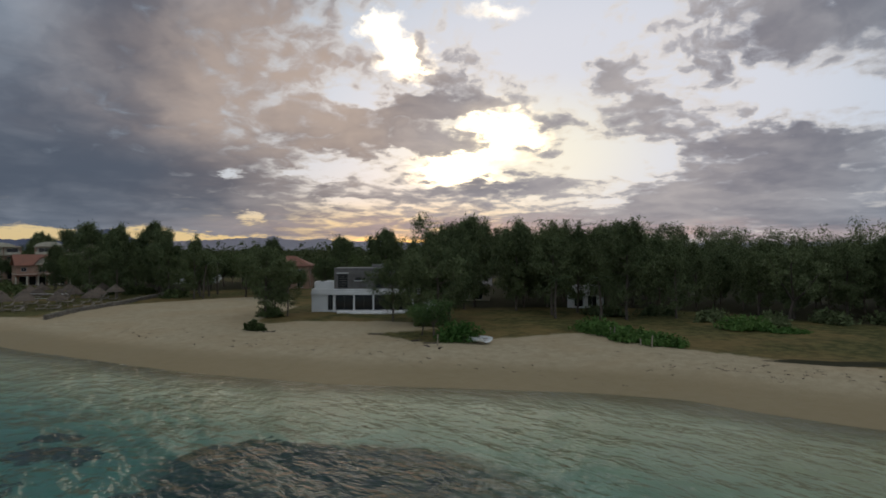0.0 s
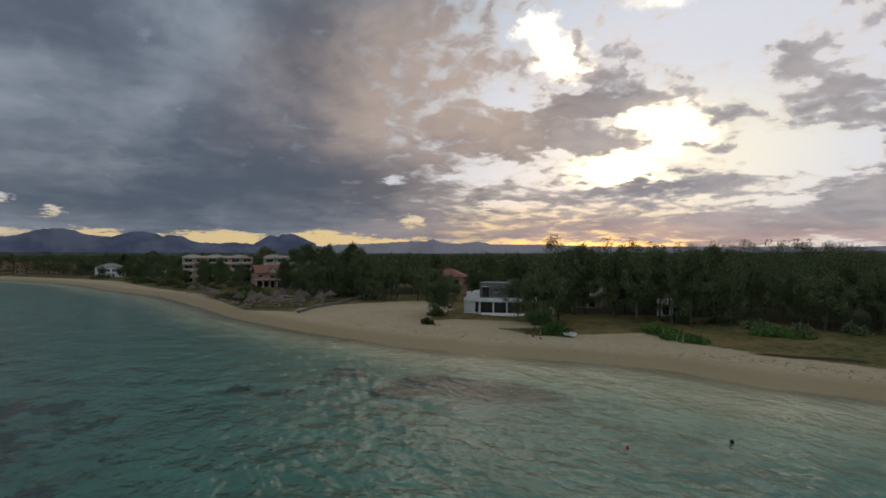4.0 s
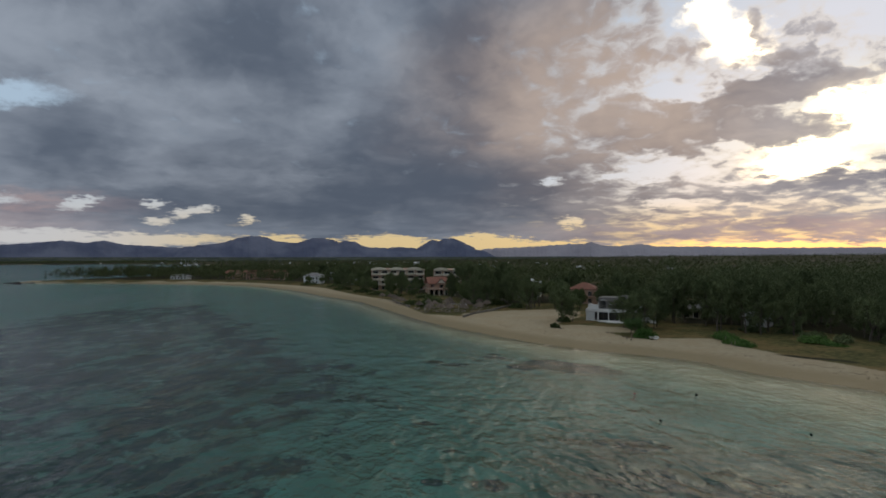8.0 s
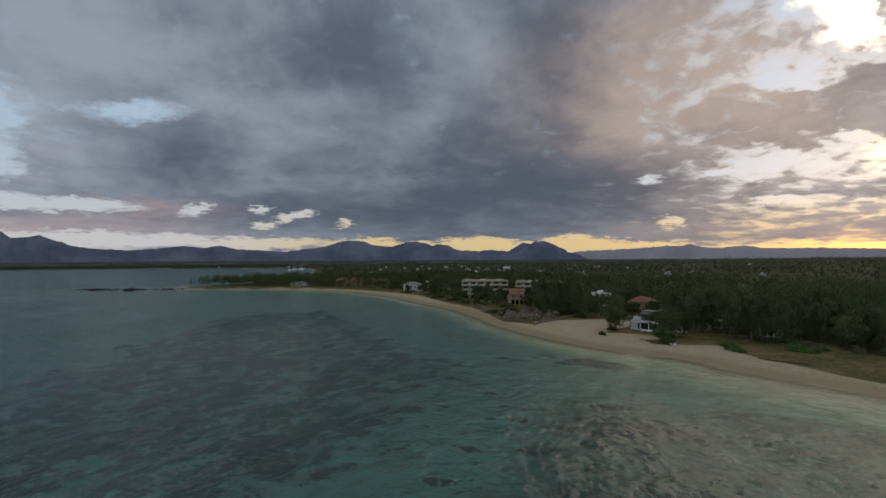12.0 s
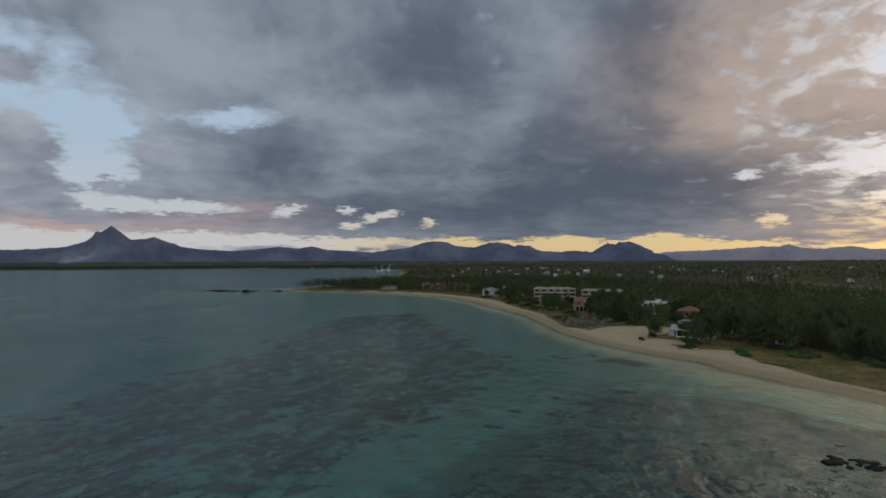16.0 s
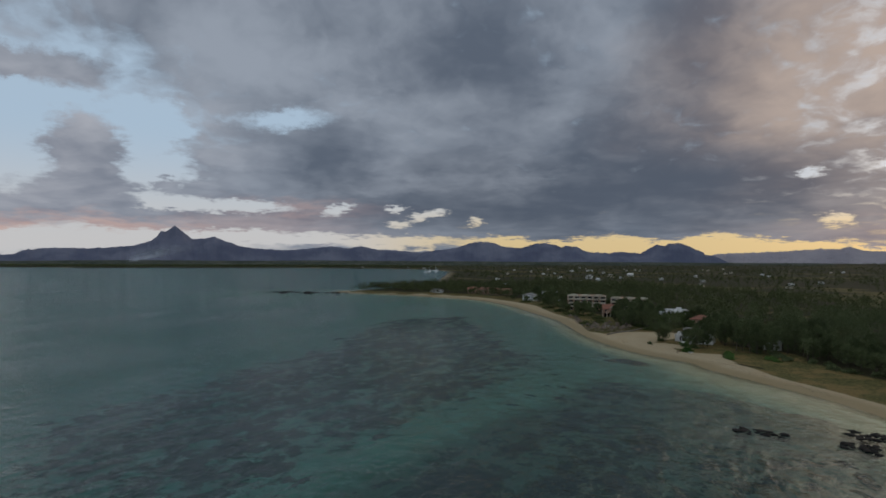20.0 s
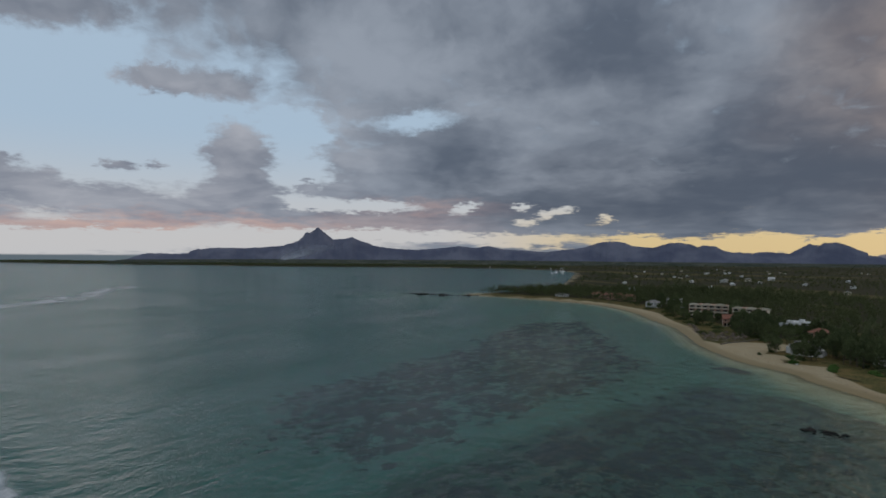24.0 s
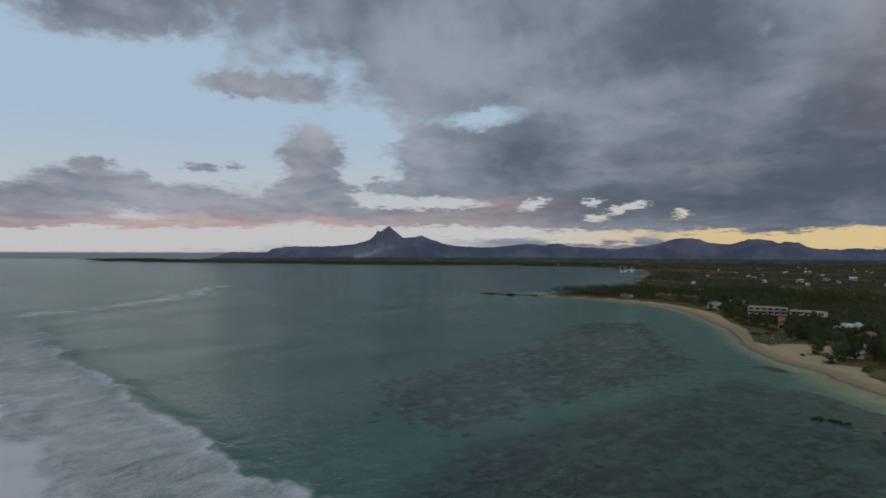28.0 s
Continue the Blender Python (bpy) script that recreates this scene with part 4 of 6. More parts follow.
for seed, tall, wide, cards, lean in ((1, 17, 5.6, 8500, 0.02), (2, 16, 6.2, 8500, -0.03), (3, 18, 5.4, 8500, 0.0), (4, 13, 5.2, 6500, 0.05), (5, 15, 4.6, 6500, 0.03)):
    KINDS.append(casuarina(seed, tall, wide, cards, lean))
BROAD = [broadleaf(11, 9, 4.2, 4500), broadleaf(12, 7.5, 4.5, 4500), broadleaf(13, 11, 4.5, 5000), broadleaf(14, 4.6, 2.3, 2600, FRESH)]

# rooted trees keep clear of the houses: x, y, radius
CLEAR = [(-107, 112, 8), (-95, 99, 6), (-52, 84, 12), (-186, 106, 15), (-118, 72, 15), (-243, 120, 17), (-232, 132, 9), (-210, 140, 17), (-196, 150, 9), (-146, 140, 11), (-161, 155, 11), (-103, 130, 10), (-90, 122, 8),
         (-70, 102, 6), (-46, 112, 5), (-22, 104, 4), (-358, 121, 11), (-372, 124, 9), (-408, 164, 11), (-495, 100, 9), (-478, 112, 9), (-462, 120, 9), (-448, 126, 9), (-526, 60, 11), (-328, 134, 9), (-280, 134, 9)]


def free(x, y, gap=0.0):
    return all((x - cx) ** 2 + (y - cy) ** 2 > (r + gap) ** 2 for cx, cy, r in CLEAR)


tree_rng = np.random.default_rng(42)
FIRST = {}


def plant(kind, x, y, size, turn=None):
    """One more tree of a kind: the first is built, the rest copied."""
    if turn is None:
        turn = tree_rng.uniform(0, 360)
    meshes, name, label, group = (KINDS[kind], "casuarina_tree", "tall feathery dark green casuarina tree at the beach edge", "casuarina trees") if kind < 5 else \
        (BROAD[3], "beach_tree", "small fresh green shrubby tree on the sand by the villa", "beach trees") if kind == 8 else \
        (BROAD[kind - 5], "broadleaf_tree", "dense dark green broadleaf tree between the beach houses", "broadleaf trees")
    if kind not in FIRST:
        FIRST[kind] = tree_thing(name, label, meshes, pose(x, y, ground_z(x, y), 0, 0, turn), group)
        FIRST[kind].scale = (size, size, size)
    else:
        place_copy(FIRST[kind], x, y, turn, size)


def scatter(area, spacing, size, kinds, limit):
    """Trees over a ring of points, kept apart."""
    px, py = [p[0] for p in area], [p[1] for p in area]
    spots, tries = [], 0
    while len(spots) < limit and tries < limit * 30:
        tries += 1
        x, y = tree_rng.uniform(min(px), max(px)), tree_rng.uniform(min(py), max(py))
        if not inside(np.array([x]), np.array([y]), area)[0] or not free(x, y):
            continue
        if any((x - a) ** 2 + (y - b) ** 2 < spacing ** 2 for a, b in spots):
            continue
        spots.append((x, y))
        plant(int(tree_rng.choice(kinds)), x, y, tree_rng.uniform(*size) * (1.0 - 0.30 * float(step01(x, -25, 15)) if x > -25 else 1.0))


# the casuarina wood east of the white house
scatter([(-46, 93), (-12, 86), (0, 92), (22, 100), (45, 92), (70, 88), (100, 80), (120, 100), (110, 125), (-40, 130), (-52, 108)], 4.3, (0.70, 0.94), [0, 1, 2, 3, 4], 130)
# trees round the house and along the resort
for kind, x, y, size in ((3, -60.5, 70, 0.80), (4, -62, 74, 0.62), (3, -58.5, 72.5, 0.62), (3, -40.2, 72.5, 0.66), (4, -38, 75.5, 0.72), (1, -35, 80, 0.72), (3, -33, 76, 0.62), (8, -29.2, 62.6, 1.0), (8, -31.4, 63.8, 0.8), (0, -40, 95, 0.82), (2, -56, 98, 0.78), (3, -64, 75.5, 0.7), (5, -205, 103, 0.8), (6, -252, 103, 0.9), (3, -182, 97, 0.6), (0, -194, 96, 0.72), (2, -200, 93, 0.68), (3, -205, 97, 0.8), (0, -137, 103, 0.95), (2, -126, 105, 0.98), (1, -145, 100, 1.08), (4, -118, 100, 0.9), (0, -228, 140, 0.95), (2, -236, 146, 1.0), (1, -262, 136, 0.9), (0, -272, 124, 0.8), (3, -258, 118, 0.9), (1, -302, 120, 0.75), (3, -316, 122, 0.9), (0, -344, 138, 0.85), (2, -360, 146, 0.9), (1, -392, 142, 0.9), (0, -172, 128, 0.9), (2, -158, 120, 0.8), (3, -33, 72, 0.8), (4, -36, 71, 0.6)):
    plant(kind, x, y, size)
scatter([(-100, 88), (-82, 104), (-66, 108), (-62, 140), (-150, 150), (-170, 110), (-140, 84), (-112, 86)], 6.5, (0.55, 0.85), [0, 3, 4, 5, 6, 7], 60)
scatter([(-178, 92), (-235, 96), (-330, 112), (-400, 104), (-420, 130), (-330, 150), (-180, 150)], 8.0, (0.55, 0.85), [3, 4, 5, 6, 7], 60)


def grow(x, y):
    """The wood behind the beach stands tallest east of the white villa."""
    near = step01(x, -95, -55) * (1 - 0.65 * step01(x, -15, 40)) * (1 - step01(y, 230, 330))
    return 0.38 * near


def wood_stuff(name, label, area_test, n, box_, cards, size, seed, material, taller=False):
    """Uncounted far trees as one mesh of leaf sprays in tree-shaped heaps."""
    g = np.random.default_rng(seed)
    x = np.empty(0)
    y = np.empty(0)
    while len(x) < n:
        a, b = g.uniform(box_[0], box_[1], n), g.uniform(box_[2], box_[3], n)
        ok = area_test(a, b, g)
        x, y = np.append(x, a[ok]), np.append(y, b[ok])
    x, y = x[:n], y[:n]
    z = height_at(x, y)
    tall = g.uniform(size[0], size[1], n) * (1 + 0.2 * waves_noise(x, y, 120, seed + 1))
    if taller:
        tall *= 1 + grow(x, y)
    wide = tall * g.uniform(0.32, 0.5, n)
    idx = np.repeat(np.arange(n), cards)
    # every crown is a heap of lobes
    lobes = 10
    d = g.normal(0, 1, (n, lobes, 3))
    d /= np.linalg.norm(d, axis=2, keepdims=True)
    d *= g.uniform(0.35, 0.78, (n, lobes, 1))
    d[:, 0] = (0, 0, 0.72)
    which = g.integers(0, lobes, len(idx))
    c = d[idx, which] + np.clip(g.normal(0, 0.115, (len(idx), 3)), -0.2, 0.2)
    mid = np.stack([x[idx] + c[:, 0] * wide[idx], y[idx] + c[:, 1] * wide[idx], z[idx] + tall[idx] * (0.52 + 0.46 * c[:, 2])], -1)
    per = (9.0 / np.sqrt(cards)) * 0.056
    co, fc = leaf_cards(mid, 0.0, 1.25 if taller else 1.0, 0.26 if taller else 0.42, g, rise=1.0 if taller else 0.0)
    k = (tall[idx] * per)[:, None, None]
    co = (co.reshape(-1, 3, 3) - mid[:, None]) * k + mid[:, None]
    ob = new(name, raw_mesh(name, co.reshape(-1, 3), fc, material))
    return tagged(ob, label, "woods", kind="stuff")


def mid_test(a, b, g):
    s = shore_distance(a, b)
    ok = inside(a, b, GREENLAND) & (s > 26)
    east = (a > -60) & (b > 235) & (b < 420)
    west = (a <= -60) & (b > 128)
    spit = (a < -400) & (s > 18)
    for cx, cy, r in CLEAR:
        ok &= (a - cx) ** 2 + (b - cy) ** 2 > r * r
    hole = (waves_noise(a, b, 90, 77) > 0.24) & (b > 150) & (g.uniform(0, 1, len(a)) < 0.93)
    return ok & (east | ((west | spit) & ~hole))


wood_stuff("woodland", "dense dark green woodland canopy behind the beach", mid_test, 3300, (-700, 330, -60, 420), 190, (8, 14), 5, WOODS)


def east_test(a, b, g):
    ok = inside(a, b, GREENLAND)
    for cx, cy, r in CLEAR:
        ok &= (a - cx) ** 2 + (b - cy) ** 2 > r * r
    return ok & (b > np.interp(a, [-75, -50, 30, 60, 200], [135, 124, 124, 110, 78]))


wood_stuff("woodland", "tall dark green casuarina wood rising behind the beach", east_test, 640, (-75, 240, 70, 240), 900, (11, 14.0), 15, NEEDLES, True)


def spit_test(a, b, g):
    return inside(a, b, GREENLAND) & (shore_distance(a, b) > 12) & ((a < -400) | (b > 125)) & (np.hypot(a + 490, b - 100) > 26)


wood_stuff("woodland", "dark green trees crowding the sandy point", spit_test, 620, (-640, -395, -60, 330), 260, (10, 15), 19, WOODS)


def far_test(a, b, g):
    s = shore_distance(a, b)
    ok = inside(a, b, GREENLAND) & (s > 30) & ((b > 400) | (a < -680))
    field = waves_noise(a, b, 520, 78) > 0.12
    near = np.exp(-np.hypot(a, b) / 1500.0)
    return ok & (~field | (g.uniform(0, 1, len(a)) < 0.06)) & (g.uniform(0, 1, len(a)) < 0.15 + near)


wood_stuff("woodland", "hazy dark green woods and hedges over the distant plain", far_test, 17000, (-4200, 1500, -3000, 4000), 28, (8, 13), 6, WOODS)


def shore_test(a, b, g):
    s = shore_distance(a, b)
    return inside(a, b, GREENLAND) & (s > 12) & (s < 420)


wood_stuff("woodland", "low dark green wooded shore across the lagoon", shore_test, 5200, (-4300, -2200, -3100, 500), 40, (9, 15), 8, WOODS)


# ---------------------------------------------------------------- buildings
def wall_mesh(name, w, h, openings, material, thick=0.25):
    """A wall along x with its outer face at y = 0, pierced by openings (x0, x1, z0, z1)."""
    us = sorted({0.0, w, *(v for o in openings for v in o[:2])})
    vs = sorted({0.0, h, *(v for o in openings for v in o[2:])})
    nu, nv = len(us), len(vs)

    def solid(a, b):
        if not (0 <= a < nu - 1 and 0 <= b < nv - 1):
            return False
        mu, mv = (us[a] + us[a + 1]) / 2, (vs[b] + vs[b + 1]) / 2
        return not any(o[0] < mu < o[1] and o[2] < mv < o[3] for o in openings)

    verts = [(u, y, v) for y in (0.0, thick) for v in vs for u in us]

    def at(a, b, back):
        return back * nu * nv + b * nu + a

    faces = []
    for a in range(nu - 1):
        for b in range(nv - 1):
            if not solid(a, b):
                continue
            faces += [(at(a, b, 0), at(a + 1, b, 0), at(a + 1, b + 1, 0), at(a, b + 1, 0)), (at(a, b, 1), at(a, b + 1, 1), at(a + 1, b + 1, 1), at(a + 1, b, 1))]
            for da, db, p, q in ((-1, 0, (a, b + 1), (a, b)), (1, 0, (a + 1, b), (a + 1, b + 1)), (0, -1, (a, b), (a + 1, b)), (0, 1, (a + 1, b + 1), (a, b + 1))):
                if not solid(a + da, b + db):
                    faces.append((at(*p, 0), at(*p, 1), at(*q, 1), at(*q, 0)))
    used = sorted({i for face in faces for i in face})
    back = {old: n for n, old in enumerate(used)}
    return mesh_of(name, [verts[i] for i in used], [tuple(back[i] for i in face) for face in faces], material)


PANES = {}


def window_part(parent, x0, x1, z0, z1, deep=0.12, frame_mat=None, m=None, bars=1):
    """A recessed window: frame with mullions, and its pane."""
    key = (round(x1 - x0, 2), round(z1 - z0, 2), bars, (frame_mat or WHITE).name)
    if key not in PANES:
        w, h, f = x1 - x0, z1 - z0, 0.07
        bm = bmesh.new()
        box_bm(bm, 0, w, 0, 0.08, 0, f)
        box_bm(bm, 0, w, 0, 0.08, h - f, h)
        box_bm(bm, 0, f, 0, 0.08, f, h - f)
        box_bm(bm, w - f, w, 0, 0.08, f, h - f)
        for i in range(1, bars + 1):
            u = w * i / (bars + 1)
            box_bm(bm, u - f / 2, u + f / 2, 0.002, 0.078, f, h - f)
        PANES[key] = (to_mesh("window", bm, frame_mat or WHITE), box("pane", f * 0.5, w - f * 0.5, 0.03, 0.05, f * 0.5, h - f * 0.5, GLASS, 0))
    frame_me, pane_me = PANES[key]
    at = (m or Matrix()) @ Matrix.Translation((x0, deep, z0))
    win = part("window", frame_me, parent, m=at)
    part("pane", pane_me, win)
    return win


def shell(parent, w, d, h, material, front=(), left=(), right=(), z=0.0, glaze=True, deep=0.12, frame_mat=None, bars=1, x=0.0, y=0.0, rear=True):
    """Four pierced walls round a storey, with windows in their openings. Front faces -y."""
    base = Matrix.Translation((x, y, z))
    sides = [(base, w, front), (base @ Matrix.Translation((0, d - 0.25, 0)) @ pose(0, 0.25, 0, 0, 0, -90) @ Matrix.Identity(4), d - 0.5, left),
             (base @ Matrix.Translation((w, 0.25, 0)) @ pose(0, 0, 0, 0, 0, 90), d - 0.5, right)]
    if rear:
        sides.append((base @ Matrix.Translation((w, d, 0)) @ pose(0, 0, 0, 0, 0, 180), w, ()))
    for m, length, holes in sides:
        part("wall", wall_mesh("wall", length, h, list(holes), material), parent, m=m)
        if glaze:
            for o in holes:
                window_part(parent, *o, deep=deep, frame_mat=frame_mat, m=m, bars=bars)


def slab(parent, name, x0, x1, y0, y1, z0, z1, material, label="", bevel=0.03):
    return part(name, box(name, x0, x1, y0, y1, z0, z1, material, bevel), parent, label)


def gable_roof(name, w, d, rise, material, over=0.5, thick=0.18, along="x"):
    """Two sloping slabs with a ridge along x (or y)."""
    if along == "y":
        w, d = d, w
    vs, fs = [], []
    for lift in (0.0, thick):
        vs += [(-over, -over, lift), (w + over, -over, lift), (w + over, d / 2, rise + lift), (-over, d / 2, rise + lift), (w + over, d + over, lift), (-over, d + over, lift)]
    fs = [(0, 3, 2, 1), (3, 5, 4, 2), (6, 7, 8, 9), (9, 8, 10, 11), (0, 1, 7, 6), (4, 5, 11, 10), (1, 2, 8, 7), (2, 4, 10, 8), (5, 3, 9, 11), (3, 0, 6, 9)]
    if along == "y":
        vs = [(d - y, x, z) for x, y, z in vs]
    return mesh_of(name, vs, fs, material)


def hip_roof(name, w, d, rise, material, over=0.5, thick=0.15):
    r = min(w, d) / 2
    a, b = (-over, -over), (w + over, d + over)
    if w >= d:
        r0, r1 = (r, d / 2), (w - r, d / 2)
    else:
        r0, r1 = (w / 2, r), (w / 2, d - r)
    vs = []
    for lift in (0.0, thick):
        vs += [(a[0], a[1], lift), (b[0], a[1], lift), (b[0], b[1], lift), (a[0], b[1], lift), (*r0, rise + lift), (*r1, rise + lift)]
    if w >= d:
        top = [(6, 7, 11, 10), (7, 8, 11), (8, 9, 10, 11), (9, 6, 10)]
    else:
        top = [(6, 7, 10), (7, 8, 11, 10), (8, 9, 11), (9, 6, 10, 11)]
    fs = top + [tuple(i - 6 for i in reversed(f)) for f in top] + [(0, 1, 7, 6), (1, 2, 8, 7), (2, 3, 9, 8), (3, 0, 6, 9)]
    return mesh_of(name, vs, fs, material)


def row_of(w, n, size, z0, z1, margin=0.8):
    """Evenly spaced openings along a wall."""
    step = (w - 2 * margin) / n
    return [(margin + step * (i + 0.5) - size / 2, margin + step * (i + 0.5) + size / 2, z0, z1) for i in range(n)]


def white_villa():
    v = thing("white_villa", "white flat-roofed modern beach villa with a grey stone-clad upper storey", "house", m=pose(-58.1, 78.0, ground_z(-55, 79) - 0.05, 0, 0, 25))
    posts = (3.7, 6.8, 9.9, 13.1, 16.3)
    glass = [(a + 0.12, b - 0.12, 0.35, 2.75) for a, b in zip(posts[:-1], posts[1:])] + [(2.6, 3.4, 0.35, 2.9)]
    shell(v, 17.3, 9.5, 3.05, WHITE, front=glass, left=[(3.5, 5.0, 1.0, 2.3)], deep=0.2, bars=1, frame_mat=STEEL)
    slab(v, "fascia", -0.02, 17.32, -0.25, 0.0, 2.8, 3.3, WHITE)
    slab(v, "roof_slab", -0.02, 17.32, 0.003, 9.52, 3.053, 3.32, WHITE)
    slab(v, "parapet", 0.0, 17.3, 0.0, 0.22, 3.325, 3.75, WHITE)
    slab(v, "parapet", 0.0, 0.22, 0.225, 9.5, 3.325, 3.75, WHITE)
    slab(v, "roof_wall", 0.0, 3.0, 2.4, 2.65, 3.325, 4.8, WHITE)
    slab(v, "roof_wall", 0.0, 0.25, 2.655, 6.5, 3.325, 4.8, WHITE)
    slab(v, "terrace", 4.4, 15.2, -2.4, -0.02, -0.5, 0.30, WHITE, "pale concrete terrace step")
    slab(v, "step", 6.5, 13.0, -2.9, -2.41, -0.5, 0.14, WHITE)
    for u in posts:
        slab(v, "post", u - 0.12, u + 0.12, -0.24, -0.02, 0.0, 2.8, WHITE)
    # stone-clad upper storey
    up = [(0.55, 2.2, 0.3, 2.7), (3.4, 4.3, 1.7, 2.2), (4.7, 5.6, 1.7, 2.2)]
    shell(v, 10.6, 6.0, 3.55, STONE, front=up, left=[(1.5, 3.0, 0.6, 2.4)], z=3.325, x=3.3, y=2.0, frame_mat=STEEL)
    slab(v, "roof_slab", 3.25, 13.95, 1.95, 8.05, 6.88, 7.06, STONE, "grey stone-edged flat roof")
    slab(v, "window_hood", 3.75, 5.7, 1.6, 2.0, 6.15, 6.28, WHITE)
    slab(v, "window_sill", 6.5, 9.0, 1.75, 1.998, 4.88, 5.0, WHITE, "thin white window ledge")
    shell(v, 3.4, 1.9, 2.75, STONE, front=[(1.6, 2.9, 0.5, 2.2)], z=3.325, x=8.6, y=0.1, frame_mat=STEEL, rear=False)
    slab(v, "roof_slab", 8.5, 12.1, 0.0, 1.94, 6.08, 6.22, STONE)
    slab(v, "chimney", 9.2, 12.4, 4.5, 6.0, 7.065, 7.6, STONE)
    # stacked stone bands on the upper front
    for i in range(9):
        slab(v, "stone_band", 3.28, 13.92, 1.965, 1.997, 3.42 + i * 0.385, 3.42 + i * 0.385 + 0.06, WALLSTONE, bevel=0.008)
    slab(v, "garden_wall", 17.35, 20.2, 1.0, 1.25, -0.4, 1.9, WHITE)
    slab(v, "water_tank", 14.4, 16.0, 6.2, 7.8, 3.325, 4.6, WHITE)
    return v


STEEL = plain("dark_steel_frame", (0.02, 0.02, 0.022), (0.05, 0.05, 0.055), 0.5, 1.0, 8, 0.1)
white_villa()


def gabled_house():
    """Resort restaurant: arcaded ground floor, red roof with a front gable."""
    g = thing("gabled_house", "two-storey pink beach house with red roof and white-edged front gable", "house", m=pose(-186.0, 107.5, ground_z(-188, 112) - 0.05, 0, 0, 66))
    arc = row_of(13, 5, 1.75, 0.1, 2.75, 0.4)
    shell(g, 13, 10, 3.3, PINK, front=arc, left=row_of(9.5, 3, 1.5, 0.9, 2.3), right=row_of(9.5, 3, 1.5, 0.9, 2.3), deep=0.2, bars=0)
    slab(g, "canopy", -0.6, 13.6, -2.6, -0.02, 2.95, 3.15, ROOF_RED, "faded red tiled verandah roof")
    for u in np.linspace(-0.3, 13.3, 6):
        slab(g, "column", u - 0.16, u + 0.16, -2.4, -2.08, -0.4, 2.95, CREAM)
    slab(g, "floor_slab", -0.1, 13.1, -0.1, 10.1, 3.302, 3.5, CREAM)
    shell(g, 13, 10, 2.4, PINK, front=[(1.2, 2.6, 0.7, 1.9), (5.6, 7.4, 0.4, 1.9), (10.4, 11.8, 0.7, 1.9)], left=row_of(9.5, 3, 1.2, 0.8, 1.9), right=row_of(9.5, 3, 1.2, 0.8, 1.9), z=3.503, bars=1)
    part("roof", gable_roof("roof", 13, 10, 3.2, ROOF_RED), g, "dull red pitched roof", Matrix.Translation((0, 0, 5.905)))
    # front gable
    vs = [(4.0, -0.25, 5.7), (9.0, -0.25, 5.7), (6.5, -0.25, 8.4), (4.0, 0.0, 5.7), (9.0, 0.0, 5.7), (6.5, 0.0, 8.4)]
    part("gable", mesh_of("gable", vs, [(0, 1, 2), (5, 4, 3), (0, 3, 4, 1), (1, 4, 5, 2), (2, 5, 3, 0)], CREAM), g, "pale pointed gable wall")
    part("gable_roof", gable_roof("gable_roof", 5.0, 4.6, 2.75, ROOF_RED, 0.25, 0.14, "y"), g, m=Matrix.Translation((4.0, -0.5, 5.72)))
    return g


gabled_house()


def hotel_block(m, length, storeys, label, seed):
    """Resort wing: balconied storeys under a scalloped parapet."""
    b = thing("hotel_block", label, "hotel", "resort wings", m)
    bays = int(length // 5)
    step = length / bays
    for s in range(storeys):
        z = s * 3.05
        front = [(step * i + 0.9, step * (i + 1) - 0.9, 0.15, 2.35) for i in range(bays)]
        shell(b, length, 10, 2.85, PINK if s % 2 == 0 else CREAM, front=front, left=row_of(9.5, 2, 1.4, 0.8, 2.2), right=row_of(9.5, 2, 1.4, 0.8, 2.2), z=z, deep=0.2, bars=1)
        slab(b, "balcony", -0.2, length + 0.2, -1.5, 10.15, z + 2.853, z + 3.047, CREAM)
        if s:
            for i in range(bays):
                slab(b, "railing", step * i + 0.25, step * (i + 1) - 0.25, -1.46, -1.38, z + 0.15, z + 0.95, CREAM)
        for i in range(bays + 1):
            u = min(max(step * i, 0.2), length - 0.2)
            slab(b, "pier", u - 0.18, u + 0.18, -1.4, -0.02, z + 0.001, z + 2.85, PINK)
    top = storeys * 3.05
    # scalloped parapet: a low curve over every second bay
    for i in range(0, bays, 2):
        w = step * 1.6
        arc = [(0, 0)] + [(w * t, 0.5 + 1.0 * math.sin(math.pi * t) ** 0.8) for t in np.linspace(0, 1, 9)] + [(w, 0)]
        n = len(arc)
        vs = [(x, y, z) for y in (0.0, 0.3) for x, z in arc]
        fs = [tuple(range(n)), tuple(reversed(range(n, 2 * n)))] + [(j, (j + 1) % n, n + (j + 1) % n, n + j) for j in range(n)]
        part("parapet", mesh_of("parapet", vs, fs, CREAM), b, m=Matrix.Translation((step * i + 0.2, -1.2, top)))
    part("roof", hip_roof("roof", length - 1.5, 8.5, 0.7, PINK, 0.2), b, "low pinkish hipped roof", Matrix.Translation((0.75, 1.0, top + 0.003)))
    return b


hotel_block(pose(-251, 110, ground_z(-245, 112) - 0.1, 0, 0, 60), 32, 4, "four-storey pink resort wing with arched balconies and scalloped parapet", 1)
hotel_block(pose(-214, 130, ground_z(-210, 134) - 0.1, 0, 0, 48), 26, 4, "four-storey cream and pink resort wing with scalloped parapet", 2)


